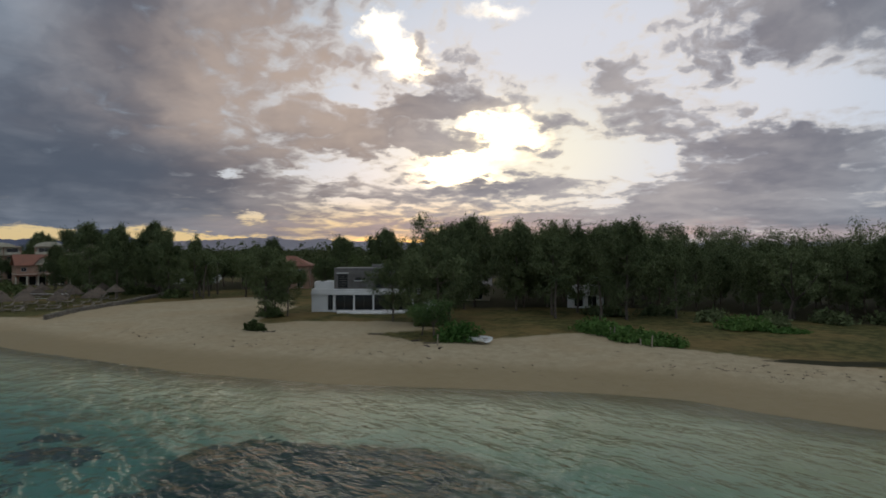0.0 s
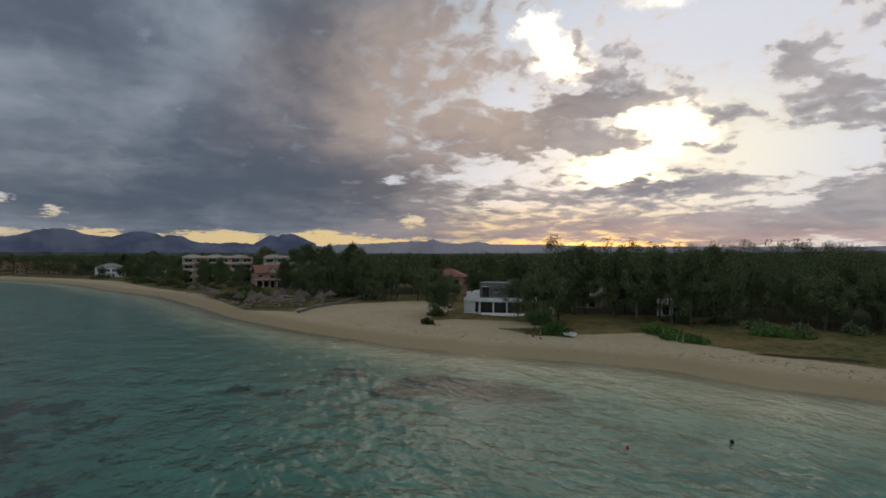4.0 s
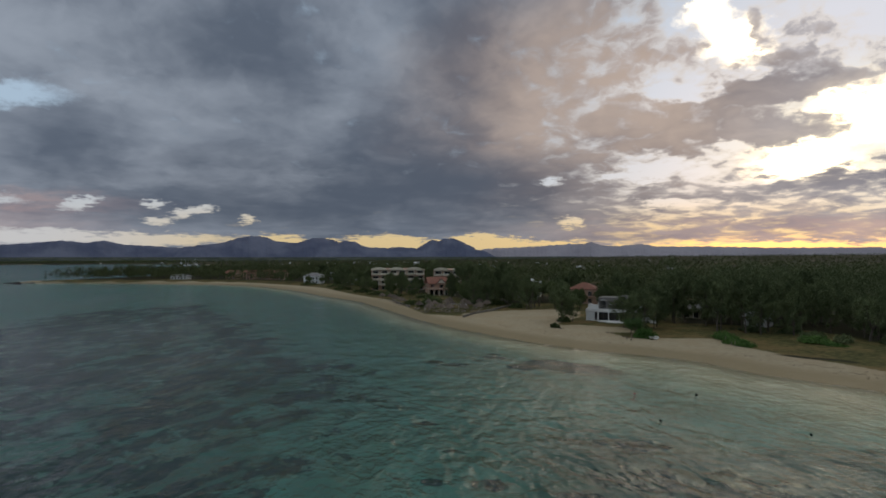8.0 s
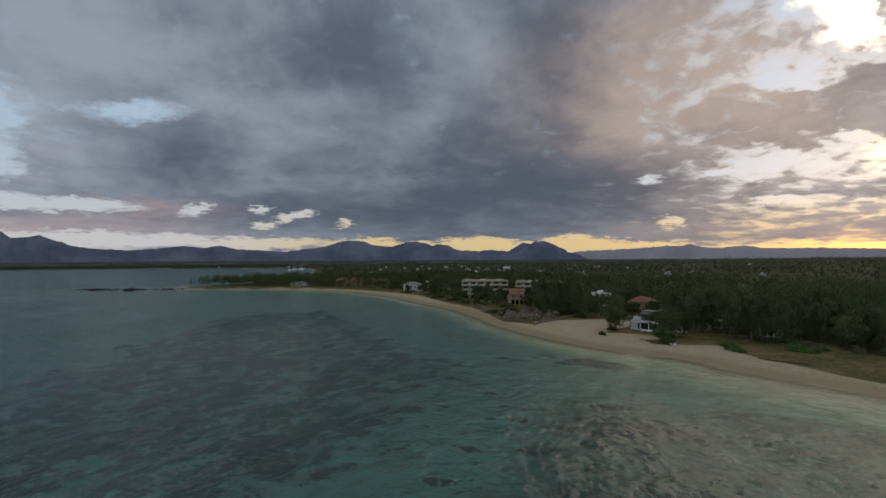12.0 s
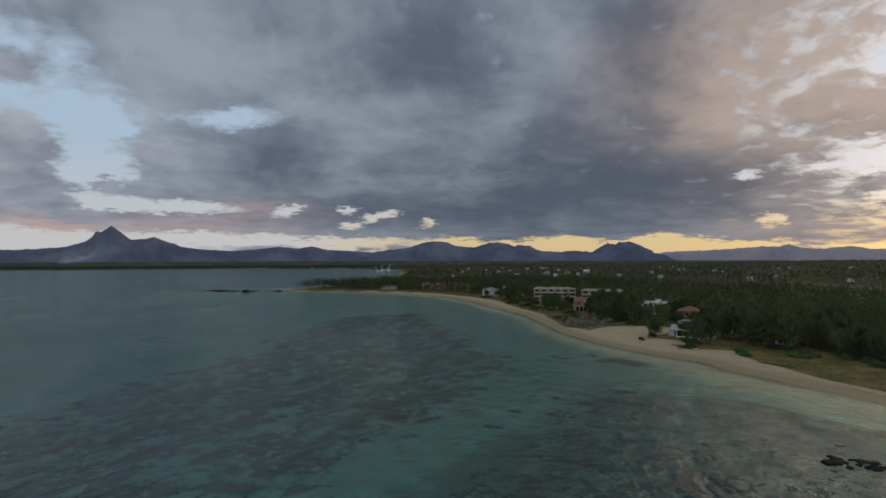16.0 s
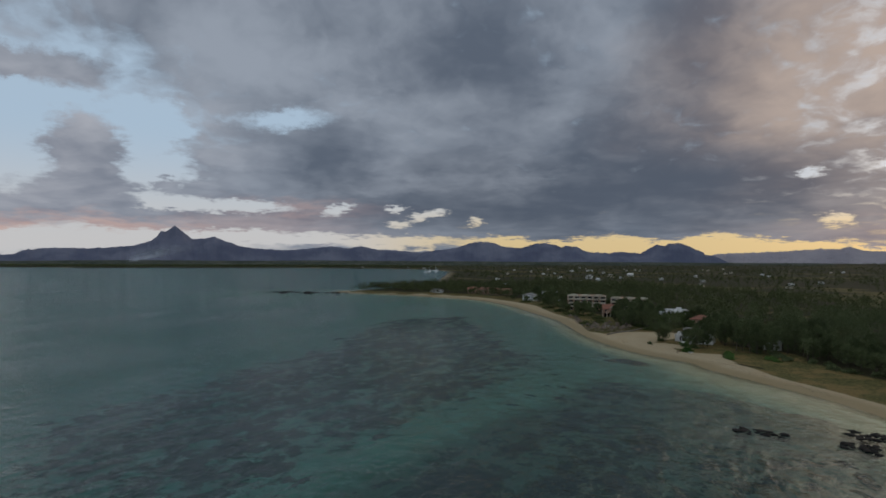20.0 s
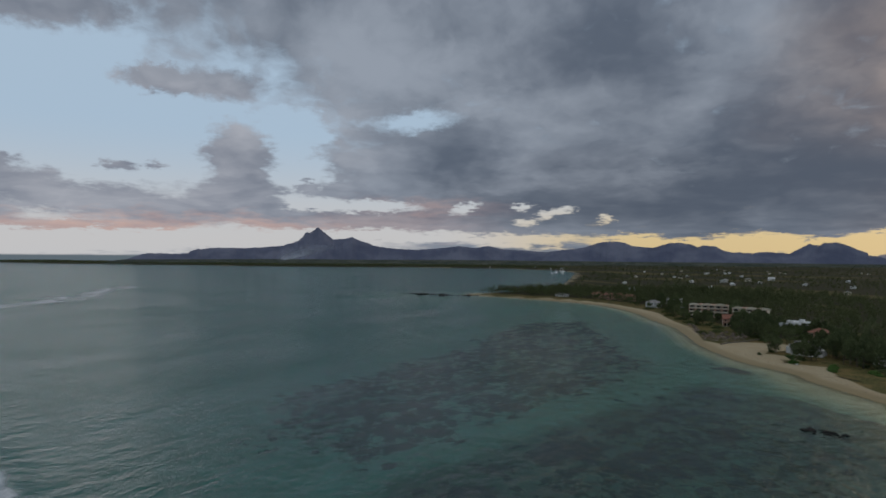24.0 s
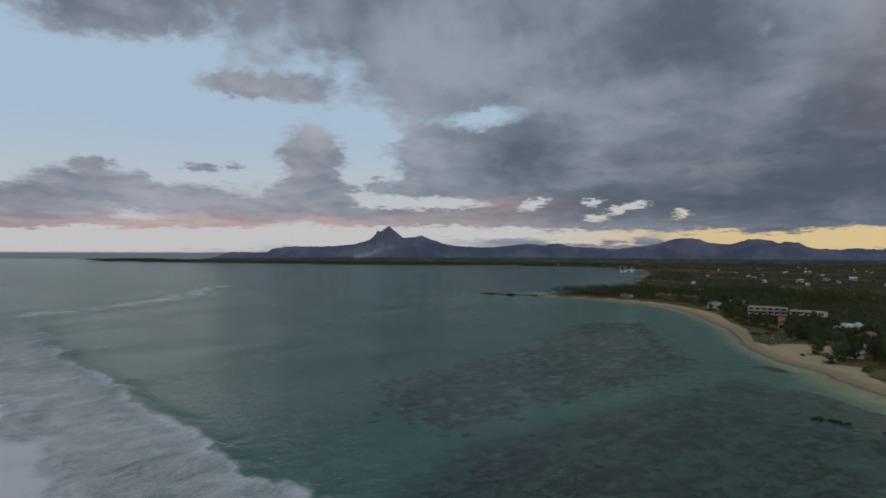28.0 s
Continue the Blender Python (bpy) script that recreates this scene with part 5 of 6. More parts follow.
def villa(name, label, x, y, turn, w, d, storeys, roof, wall_mat, roof_mat, rise=2.2, group=""):
    v = thing(name, label, "house", group, pose(x, y, ground_z(x, y) - 0.1, 0, 0, turn))
    for s in range(storeys):
        z = s * 2.95
        shell(v, w, d, 2.75, wall_mat, front=row_of(w, max(2, int(w // 3)), 1.5, 0.3, 2.2), left=row_of(d - 0.5, 2, 1.2, 0.8, 2.1), right=row_of(d - 0.5, 2, 1.2, 0.8, 2.1), z=z)
        slab(v, "floor_slab", -0.15, w + 0.15, -0.8 if s == 0 else -0.15, d + 0.15, z + 2.753, z + 2.947, wall_mat)
    z = storeys * 2.95
    if roof == "gable":
        part("roof", gable_roof("roof", w, d, rise, roof_mat), v, m=Matrix.Translation((0, 0, z)))
        vs = [(0.1, 0.05, 0), (0.1, d - 0.05, 0), (0.1, d / 2, rise - 0.1), (0.3, 0.05, 0), (0.3, d - 0.05, 0), (0.3, d / 2, rise - 0.1)]
        for u in (0.0, w - 0.4):
            part("gable", mesh_of("gable", [(a + u, b, c) for a, b, c in vs], [(0, 2, 1), (3, 4, 5), (0, 1, 4, 3), (1, 2, 5, 4), (2, 0, 3, 5)], wall_mat), v, m=Matrix.Translation((0, 0, z)))
    elif roof == "hip":
        part("roof", hip_roof("roof", w, d, rise, roof_mat), v, m=Matrix.Translation((0, 0, z)))
    else:
        for x0, x1, y0, y1 in ((0, w, 0, 0.25), (0, w, d - 0.25, d), (0, 0.25, 0.255, d - 0.255), (w - 0.25, w, 0.255, d - 0.255)):
            slab(v, "parapet", x0, x1, y0, y1, z, z + 0.8, wall_mat)
        slab(v, "roof_slab", 0.26, w - 0.26, 0.26, d - 0.26, z, z + 0.1, roof_mat)
        slab(v, "stair_head", w * 0.55, w * 0.55 + 3, d * 0.5, d * 0.5 + 2.6, z + 0.103, z + 2.2, wall_mat)
    return v


ROOF_WHITE = plain("white_sheet_roof", (0.58, 0.60, 0.62), (0.80, 0.81, 0.82), 0.6, 0.4, 5, 0.2)
villa("beach_villa", "two-storey white villa with pale grey hipped roof among beach trees", -362, 113, 40, 13, 10, 2, "hip", WHITE, ROOF_GREY, 2.4)
villa("beach_villa", "low white villa annex with steep grey gable roof", -368, 120, 48, 9, 8, 1, "gable", WHITE, ROOF_GREY, 3.4)
villa("beach_villa", "white flat-roofed two-storey villa with roof terrace", -410, 156, 45, 15, 9, 2, "flat", WHITE, ROOF_WHITE)
villa("beach_villa", "pink two-storey house with red-brown hipped roof behind the white villa", -106, 123, 28, 11, 9, 2, "hip", PINK, ROOF_RED, 2.6)
villa("pool_house", "white flat sheet-roofed pavilion among resort trees", -152, 132, 40, 14, 8, 2, "flat", WHITE, ROOF_WHITE)
villa("pool_house", "long white sheet-roofed building in the resort garden", -168, 146, 38, 16, 8, 2, "flat", WHITE, ROOF_WHITE)
villa("beach_villa", "small white beach house with a flat roof in trees", -71, 99, 25, 6, 5, 1, "flat", WHITE, ROOF_WHITE)
villa("beach_villa", "small pale house with grey gable roof in the casuarinas", -46, 108, 20, 7, 6, 1, "gable", CREAM, ROOF_GREY, 1.8)
villa("beach_villa", "small white house glimpsed between casuarina trunks", -22, 101, 10, 6, 5, 1, "flat", WHITE, ROOF_WHITE)
for i_, (px, py) in enumerate(((-497, 93), (-482, 104), (-466, 113), (-450, 120))):
    villa("row_house", "pink two-storey row house with red gable roof at the bay", px, py, 38, 11, 9, 2, "gable", PINK, ROOF_RED, 2.4, "pink row houses")
villa("beach_villa", "low white bungalow with grey roof near the point", -528, 52, 48, 16, 8, 1, "hip", WHITE, ROOF_GREY, 1.8)
villa("beach_villa", "low white bungalow with pale roof on the bay", -330, 128, 42, 12, 8, 1, "hip", WHITE, ROOF_WHITE, 1.8)
villa("beach_villa", "low thatch-brown bungalow beside the resort", -282, 128, 45, 14, 8, 1, "hip", CREAM, THATCH, 2.6)

# the scattered village on the plain
g_ = np.random.default_rng(90)
HOUSES = []
for label, wall_mat, roof, roof_mat in (("small white flat-roofed village house on the plain", WHITE, "flat", ROOF_WHITE), ("small cream village house with grey hipped roof", CREAM, "hip", ROOF_GREY), ("small pale village house with white gable roof", WHITE, "gable", ROOF_WHITE)):
    HOUSES.append(villa("village_house", label, -1000 - 60 * len(HOUSES), 520 + 90 * len(HOUSES), g_.uniform(0, 90), 14, 10, 2, roof, wall_mat, roof_mat, 2.2, "village houses"))
SPOTS = []
while len(SPOTS) < 50:
    head, dist = radians(g_.uniform(36, 86)), 820 + 2000 * g_.uniform(0, 1) ** 1.1
    hx, hy = 150 - math.sin(head) * dist, -100 + math.cos(head) * dist
    if hy > 190 and hx < -260 and shore_distance(np.array([hx]), np.array([hy]))[0] > 60 and all((hx - a) ** 2 + (hy - b) ** 2 > 26 ** 2 for a, b in SPOTS):
        SPOTS.append((hx, hy))
        c_ = copy_thing(HOUSES[g_.integers(0, 3)], pose(hx, hy, ground_z(hx, hy), 0, 0, g_.uniform(0, 180)))
        c_.scale = (0.56, 0.56, 0.66)


# ---------------------------------------------------------------- beach things
def cone_mesh(name, radius, height, material, sides=16, seed=0, sag=0.12):
    """A ragged thatched cone with thickness."""
    g = np.random.default_rng(seed)
    vs, fs, rings = [], [], ((1.0, 0.0), (0.72, 0.36), (0.4, 0.70), (0.06, 1.0))
    for f, z in rings:
        for s in range(sides):
            a = 2 * math.pi * s / sides
            r = radius * f * (1 + g.uniform(-0.05, 0.05))
            vs.append((r * math.cos(a), r * math.sin(a), height * z - (g.uniform(0, sag) if f == 1.0 else 0)))
    for i in range(len(rings) - 1):
        for s in range(sides):
            a, b = i * sides + s, i * sides + (s + 1) % sides
            fs.append((a, b, b + sides, a + sides))
    n = len(vs)
    vs.append((0, 0, height * 1.02))
    vs.append((0, 0, height * 0.35))
    for s in range(sides):
        fs.append((3 * sides + s, 3 * sides + (s + 1) % sides, n))
        fs.append(((s + 1) % sides, s, n + 1))
    return mesh_of(name, vs, fs, material)


def parasol():
    p = thing("beach_parasol", "thatched conical beach parasol on a wooden pole", "parasol", "thatched parasols")
    part("pole", join_tubes("pole", [tube([(0, 0, -0.4), (0, 0, 2.3)], [0.07, 0.06], 8)], WOOD), p)
    part("canopy", cone_mesh("canopy", 1.75, 1.35, THATCH, 18, 4), p, m=Matrix.Translation((0, 0, 1.75)))
    part("cap", cone_mesh("cap", 0.32, 0.4, THATCH, 10, 5, 0.02), p, m=Matrix.Translation((0, 0, 2.95)))
    return p


CLOTH = plain("faded_cloth", (0.22, 0.19, 0.16), (0.36, 0.31, 0.26), 0.95, 1.0, 12, 0.3)


def lounger():
    s = thing("sun_lounger", "pale slatted sun lounger with raised back on the sand", "lounger", "sun loungers")
    for y in (-0.3, 0.24):
        part("rail", box("rail", -0.95, 0.95, y, y + 0.06, 0.28, 0.34, WOOD, 0), s)
    for x, y in ((-0.85, -0.3), (-0.85, 0.24), (0.8, -0.3), (0.8, 0.24)):
        part("leg", box("leg", x, x + 0.06, y, y + 0.06, -0.1, 0.28, WOOD, 0), s)
    part("seat", box("seat", -0.95, 0.35, -0.3, 0.3, 0.342, 0.42, CLOTH, 0.02), s, "faded beige cushion")
    part("backrest", box("backrest", 0, 0.75, -0.3, 0.3, 0, 0.07, CLOTH, 0.02), s, m=pose(0.36, 0, 0.36, 0, -38, 0))
    return s


first_p, first_l = parasol(), lounger()
g_ = np.random.default_rng(5)
PARASOLS = ((-114, 63.5), (-110, 65), (-106.5, 68.5), (-118, 61), (-123, 65), (-117, 69), (-112, 72.5), (-121, 74), (-127, 70), (-116, 78), (-109, 78), (-130, 78), (-125, 83), (-134, 72), (-104.5, 73.5), (-112, 84), (-120, 87), (-136, 84), (-131, 65.5))
for n_, (px, py) in enumerate(PARASOLS):
    at_ = pose(px, py, ground_z(px, py), 0, 0, g_.uniform(0, 90))
    if n_ == 0:
        first_p.matrix_basis = at_
    else:
        copy_thing(first_p, at_)
    for side in (-1, 1):
        lx, ly = px + side * 1.5, py - 1.6 + g_.uniform(-0.4, 0.4)
        at_ = pose(lx, ly, ground_z(lx, ly), 0, 0, 70 + g_.uniform(-25, 25))
        if n_ == 0 and side == -1:
            first_l.matrix_basis = at_
        else:
            copy_thing(first_l, at_)
for px, py in ((-158, 73), (-164, 75), (-171, 78), (-178, 80), (-152, 71), (-186, 80.5)):
    copy_thing(first_p, pose(px, py, ground_z(px, py), 0, 0, g_.uniform(0, 90)))
    copy_thing(first_l, pose(px + 1.6, py - 1.8, ground_z(px + 1.6, py - 1.8), 0, 0, 60))


def stone_wall(label, line, high, stone=0.55):
    """A dry stone wall: a core with single stones laid along both faces."""
    w = thing("stone_wall", label, "wall", "stone walls")
    g = np.random.default_rng(len(line))
    stones = []
    for i in range(5):
        bm = bmesh.new()
        box_bm(bm, -0.5, 0.5, -0.5, 0.5, -0.5, 0.5, 0.16)
        for v in bm.verts:
            v.co += Vector(g.uniform(-0.07, 0.07, 3))
        stones.append(to_mesh("stone", bm, WALLSTONE))
    for (ax, ay), (bx, by) in zip(line[:-1], line[1:]):
        length, turn = math.hypot(bx - ax, by - ay), math.degrees(math.atan2(by - ay, bx - ax))
        n = max(1, int(length / 3))
        for j in range(n):
            f0, f1 = j / n, (j + 1) / n
            x, y = ax + (bx - ax) * f0, ay + (by - ay) * f0
            part("core", box("core", 0, length * (f1 - f0), -0.2, 0.2, -0.6, high - 0.06, WALLSTONE, 0.02), w, m=pose(x, y, ground_z(x, y), 0, 0, turn))
        rows = int(high / (stone * 0.6))
        for r in range(rows):
            u = g.uniform(0, 0.3)
            while u < length:
                size = stone * g.uniform(0.7, 1.4)
                x, y = ax + (bx - ax) * u / length, ay + (by - ay) * u / length
                part("stone", stones[g.integers(0, 5)], w, m=pose(x, y, ground_z(x, y) + stone * 0.6 * (r + 0.5), 0, 0, turn + g.uniform(-6, 6)) @ Matrix.Diagonal((size, 0.62, stone * 0.6, 1)))
                u += size
    return w


stone_wall("low dark dry-stone wall between resort garden and sand", [(-93, 58), (-98, 66), (-101, 77), (-107, 88), (-114, 100)], 0.8)
stone_wall("low stone retaining wall along the resort beach", [(-140, 67), (-160, 73.5), (-178, 81)], 0.7, 0.8)


def boulder_mesh(seed, flat=0.6):
    g = np.random.default_rng(seed)
    bm = bmesh.new()
    bmesh.ops.create_icosphere(bm, subdivisions=3, radius=1.0)
    off = Vector(g.uniform(-50, 50, 3))
    for v in bm.verts:
        n = noise.noise(v.co * 1.1 + off) * 0.45 + noise.noise(v.co * 2.9 + off) * 0.22
        v.co *= 1 + n
        v.co.z *= flat
    me = to_mesh("rock", bm, ROCK)
    return me


ROCKS = [boulder_mesh(i, 0.45 + 0.1 * (i % 3)) for i in range(6)]


def rock_at(x, y, z, sx, sy, sz, turn, label, group):
    ob = tagged(new("rock", ROCKS[int(abs(x * 7 + y * 3)) % 6]), label, "rock", group)
    ob.matrix_world = pose(x, y, z, 0, 0, turn) @ Matrix.Diagonal((sx, sy, sz, 1))


g_ = np.random.default_rng(17)
# black rocks awash in the shallows, and those at the water's edge
for cx, cy, ux, uy, n_ in ((87.5, -1.5, 7.0, 3.2, 26), (97, 24, 4.5, 5.5, 24), (106, 14, 6.0, 4.0, 22), (103, 29, 4.0, 3.0, 10)):
    for _ in range(n_):
        a, r = g_.uniform(0, 2 * np.pi), math.sqrt(g_.uniform(0, 1))
        u, v = r * math.cos(a) * ux, r * math.sin(a) * uy
        c, s = math.cos(radians(40)), math.sin(radians(40))
        size = g_.uniform(0.35, 1.1)
        rock_at(cx + u * c - v * s, cy + u * s + v * c, 0.02, size * 1.45, size * 0.9, size * 0.72, g_.uniform(0, 180), "black wet basalt rock awash in the shallows", "shore rocks")
# the rocky reef running out from the point
for cf, many, spread, big in ((0.06, 9, 9, 2.2), (0.22, 8, 6, 1.5), (0.42, 12, 10, 3.0), (0.60, 6, 6, 1.6), (0.74, 11, 8, 2.6), (0.92, 8, 7, 1.6), (1.06, 4, 4, 1.0)):
    for _ in range(many):
        px, py = -556 - 56 * cf + g_.normal(0, spread), -58 - 92 * cf + g_.normal(0, spread * 0.8)
        size = big * g_.uniform(0.35, 1.15)
        rock_at(px, py, 0.0, size * 1.5, size, size * g_.uniform(0.5, 1.1), g_.uniform(0, 180), "low black basalt ledge off the sandy point", "point rocks")


def boat():
    """Small open dinghy drawn up on the sand."""
    b = thing("dinghy", "small white fibreglass dinghy drawn up beside green scrub", "boat", m=pose(-23.6, 61.6, ground_z(-23.6, 61.6) + 0.05, 0, 4, 150))
    bm = bmesh.new()
    secs = [(-2.0, 0.75, 0.55), (-1.0, 0.9, 0.6), (0.2, 0.88, 0.62), (1.2, 0.62, 0.7), (1.9, 0.25, 0.8), (2.15, 0.04, 0.86)]
    rings = []
    for x, half, high in secs:
        prof = [(-half, high), (-half * 0.9, high * 0.45), (-half * 0.45, 0.04), (0, 0), (half * 0.45, 0.04), (half * 0.9, high * 0.45), (half, high)]
        inner = [(half * 0.9, high), (half * 0.8, high * 0.5), (half * 0.38, 0.12), (0, 0.1), (-half * 0.38, 0.12), (-half * 0.8, high * 0.5), (-half * 0.9, high)]
        rings.append([bm.verts.new((x, y, z)) for y, z in prof + inner])
    for r0, r1 in zip(rings[:-1], rings[1:]):
        for i in range(len(r0)):
            j = (i + 1) % len(r0)
            bm.faces.new((r0[i], r1[i], r1[j], r0[j]))
    bm.faces.new(rings[0])
    bm.faces.new(list(reversed(rings[-1])))
    bmesh.ops.recalc_face_normals(bm, faces=bm.faces)
    part("hull", to_mesh("hull", bm, WHITE), b)
    for x in (-1.2, 0.1):
        part("thwart", box("thwart", x, x + 0.3, -0.72, 0.72, 0.36, 0.41, WOOD, 0.01), b)
    return b


boat()


def bush(name, label, x, y, rx, ry, h, turn, seed, n=900, material=None, size=0.22):
    """A low mound of broad leaves on short stems."""
    g = np.random.default_rng(seed)
    b = thing(name, label, "bush", "", pose(x, y, ground_z(x, y), 0, 0, turn))
    tubes = []
    for i in range(9):
        a, r = g.uniform(0, 6.28), g.uniform(0.1, 0.7)
        tip = (rx * r * math.cos(a), ry * r * math.sin(a), h * 0.8 * (1 - r * 0.5))
        tubes.append(tube([(tip[0] * 0.5, tip[1] * 0.5, -0.2), (tip[0] * 0.7, tip[1] * 0.7, tip[2] * 0.5), tip], [0.05, 0.035, 0.015], 5))
    part("stems", join_tubes("stems", tubes, BARK), b)
    d = g.normal(0, 1, (n, 3))
    d /= np.linalg.norm(d, axis=1, keepdims=True)
    d[:, 2] = np.abs(d[:, 2])
    r = g.uniform(0.55, 1.0, (n, 1)) * (1 + 0.22 * np.sin(np.arctan2(d[:, 1], d[:, 0]) * 5 + seed))[:, None]
    co, fc = leaf_cards(d * r * np.array([rx, ry, h]), 0.06, size, size * 0.55, g)
    co[:, 2] = np.maximum(co[:, 2], 0.02)
    part("leaves", raw_mesh("leaves", co, fc, material or SCRUB), b)
    return b


bush("scrub_bush", "bright green beach scrub mound beside the dinghy", -25.6, 61.5, 2.6, 1.9, 2.1, 30, 1, 1800)
bush("scrub_bush", "low bright green beach naupaka mound at the sand edge", -12.2, 73.2, 3.6, 2.2, 1.6, -35, 2, 2000)
bush("scrub_bush", "low bright green creeping scrub spilling onto sand", -8.0, 69.6, 4.2, 2.2, 1.4, -38, 3, 2200)
bush("scrub_bush", "rounded bright green scrub at the sand edge", -4.6, 67.4, 2.8, 1.7, 1.2, -20, 4, 1500)
bush("scrub_bush", "wide green scrub mound under the casuarinas", 4.2, 81.2, 3.2, 1.7, 1.6, 10, 5, 2000)
bush("scrub_bush", "low green scrub mound under the casuarinas", 8.6, 80.4, 2.4, 1.2, 0.5, 5, 6, 1000)
bush("scrub_bush", "small dark green agave-like shrub on bare sand", -53.4, 59.8, 1.5, 0.9, 1.0, 0, 7, 500, LEAVES, 0.35)
bush("hedge_bush", "dark green shrub below the leaning beach trees", -60.5, 71.0, 2.2, 1.6, 1.6, 0, 8, 1100, LEAVES)
bush("hedge_bush", "dark green shrub beside the white villa", -33.5, 71.0, 2.4, 1.6, 1.7, 40, 9, 1100, LEAVES)
for i_, (bx, by, brx, bh) in enumerate(((-146, 72, 5, 2.2), (-134, 70, 4, 1.8), (-126, 90, 4, 2.2), (-150, 84, 6, 2.6), (-196, 92, 6, 2.4), (-212, 92, 6, 2.2), (-236, 96, 6, 2.6), (-268, 100, 6, 2.4), (-172, 96, 5, 2.4), (-120, 96, 4, 2.0), (-104, 92, 3.5, 1.8), (-300, 110, 7, 2.6), (-340, 108, 7, 2.6))):
    bush("hedge_bush", "dense dark green garden hedge along the resort beach", bx, by, brx, brx * 0.55, bh, 20 + 7 * i_, 20 + i_, 900, LEAVES, 0.32)
for i_ in range(16):
    bx, by = -14 + i_ * 7.2, 90 + 4 * math.sin(i_ * 1.7)
    bush("undergrowth_bush", "dark low undergrowth beneath the casuarina wood", bx, by, 3.4, 1.8, 1.7, i_ * 31, 60 + i_, 600, NEEDLES, 0.3)


def fence_post(x, y, high, lean):
    p = tagged(new("fence_post", join_tubes("fence_post", [tube([(0, 0, -0.3), (0.01, 0, high * 0.5), (0.03, 0.02, high)], [0.07, 0.065, 0.06], 7)], WOOD)), "weathered wooden post standing at the sand edge", "post", "beach posts")
    p.matrix_world = pose(x, y, ground_z(x, y), lean, lean / 2, 0)


for x_, y_, h_, l_ in ((-5.4, 65.2, 1.3, 3), (-6.6, 66.0, 0.8, -6), (-9.8, 69.4, 1.5, 4), (-26.5, 57.6, 1.2, 2), (-10.4, 70.6, 1.2, -3)):
    fence_post(x_, y_, h_, l_)


def driftwood(x, y, turn, length, seed):
    g = np.random.default_rng(seed)
    pts = [(length * f, g.normal(0, 0.05) * length, 0.06 + 0.04 * math.sin(f * 5 + seed)) for f in np.linspace(0, 1, 6)]
    tubes = [tube(pts, [0.10, 0.095, 0.08, 0.07, 0.05, 0.02], 7)]
    a = Vector(pts[3])
    tubes.append(tube([a, a + Vector((0.2, g.uniform(-0.4, 0.4), 0.12)), a + Vector((0.4, g.uniform(-0.7, 0.7), 0.2))], [0.04, 0.03, 0.012], 5))
    ob = tagged(new("driftwood", join_tubes("driftwood", tubes, BARK)), "grey-brown driftwood branch lying on the upper beach", "driftwood", "driftwood")
    ob.matrix_world = pose(x, y, ground_z(x, y), 0, 0, turn)


for i_, (dx, dy, dt, dl) in enumerate(((-28.6, 58.4, 20, 2.2), (-27.0, 56.6, 140, 1.6), (-30.4, 59.2, 60, 1.5), (-25.6, 56.0, 95, 1.2), (-51.5, 59.0, 15, 1.8), (-54.5, 60.4, 100, 1.3), (-38, 62.5, 4, 2.2))):
    driftwood(dx, dy, dt, dl, 30 + i_)


def wrack():
    """Dried weed and twigs strewn along the top of the beach."""
    g = np.random.default_rng(71)
    n = 300
    x = g.uniform(-70, 95, n)
    x[:170] = g.uniform(-4, 60, 170)
    y = np.where(x > -6, np.interp(x, [-6, 8, 30, 60, 95], [57.5, 56.5, 54, 53, 51]), 52 + 0 * x) + g.normal(0, 1.3, n)
    z = height_at(x, y) + 0.02
    idx = np.repeat(np.arange(n), 7)
    mid = np.stack([x[idx], y[idx], z[idx] + 0.03], -1) + g.normal(0, 1, (len(idx), 3)) * np.array([0.16, 0.09, 0.012])
    co, fc = leaf_cards(mid, 0.0, 0.10, 0.03, g)
    co[:, 2] = np.maximum(co[:, 2], np.repeat(z[idx], 3) - 0.01)
    tagged(new("beach_wrack", raw_mesh("beach_wrack", co, fc, BARK)), "dried dark seaweed and twigs strewn along the beach top", "seaweed", kind="stuff")


wrack()


def float_mark(x, y, colour_mat, label):
    b = thing("mooring_buoy", label, "buoy", "mooring buoys", pose(x, y, 0.0))
    bm = bmesh.new()
    bmesh.ops.create_uvsphere(bm, u_segments=14, v_segments=9, radius=0.16)
    part("float", to_mesh("float", bm, colour_mat, True), b)
    part("ring", join_tubes("ring", [tube([(0, 0, 0.14), (0, 0, 0.26)], [0.03, 0.03], 6)], BARK), b)


RED = plain("red_plastic", (0.40, 0.015, 0.015), (0.55, 0.03, 0.025), 0.4, 2, 8, 0.05)
float_mark(5.8, 14.9, RED, "small round red plastic mooring buoy afloat")
float_mark(11.8, 21.8, ROCK, "small dark mooring buoy afloat in the shallows")
float_mark(17.0, 5.0, ROCK, "small dark mooring buoy afloat off the beach")
float_mark(31, 14, ROCK, "small dark mooring buoy afloat near the sand")


FROND = leafy("palm_fronds", (0.040, 0.060, 0.026), (0.11, 0.135, 0.06))


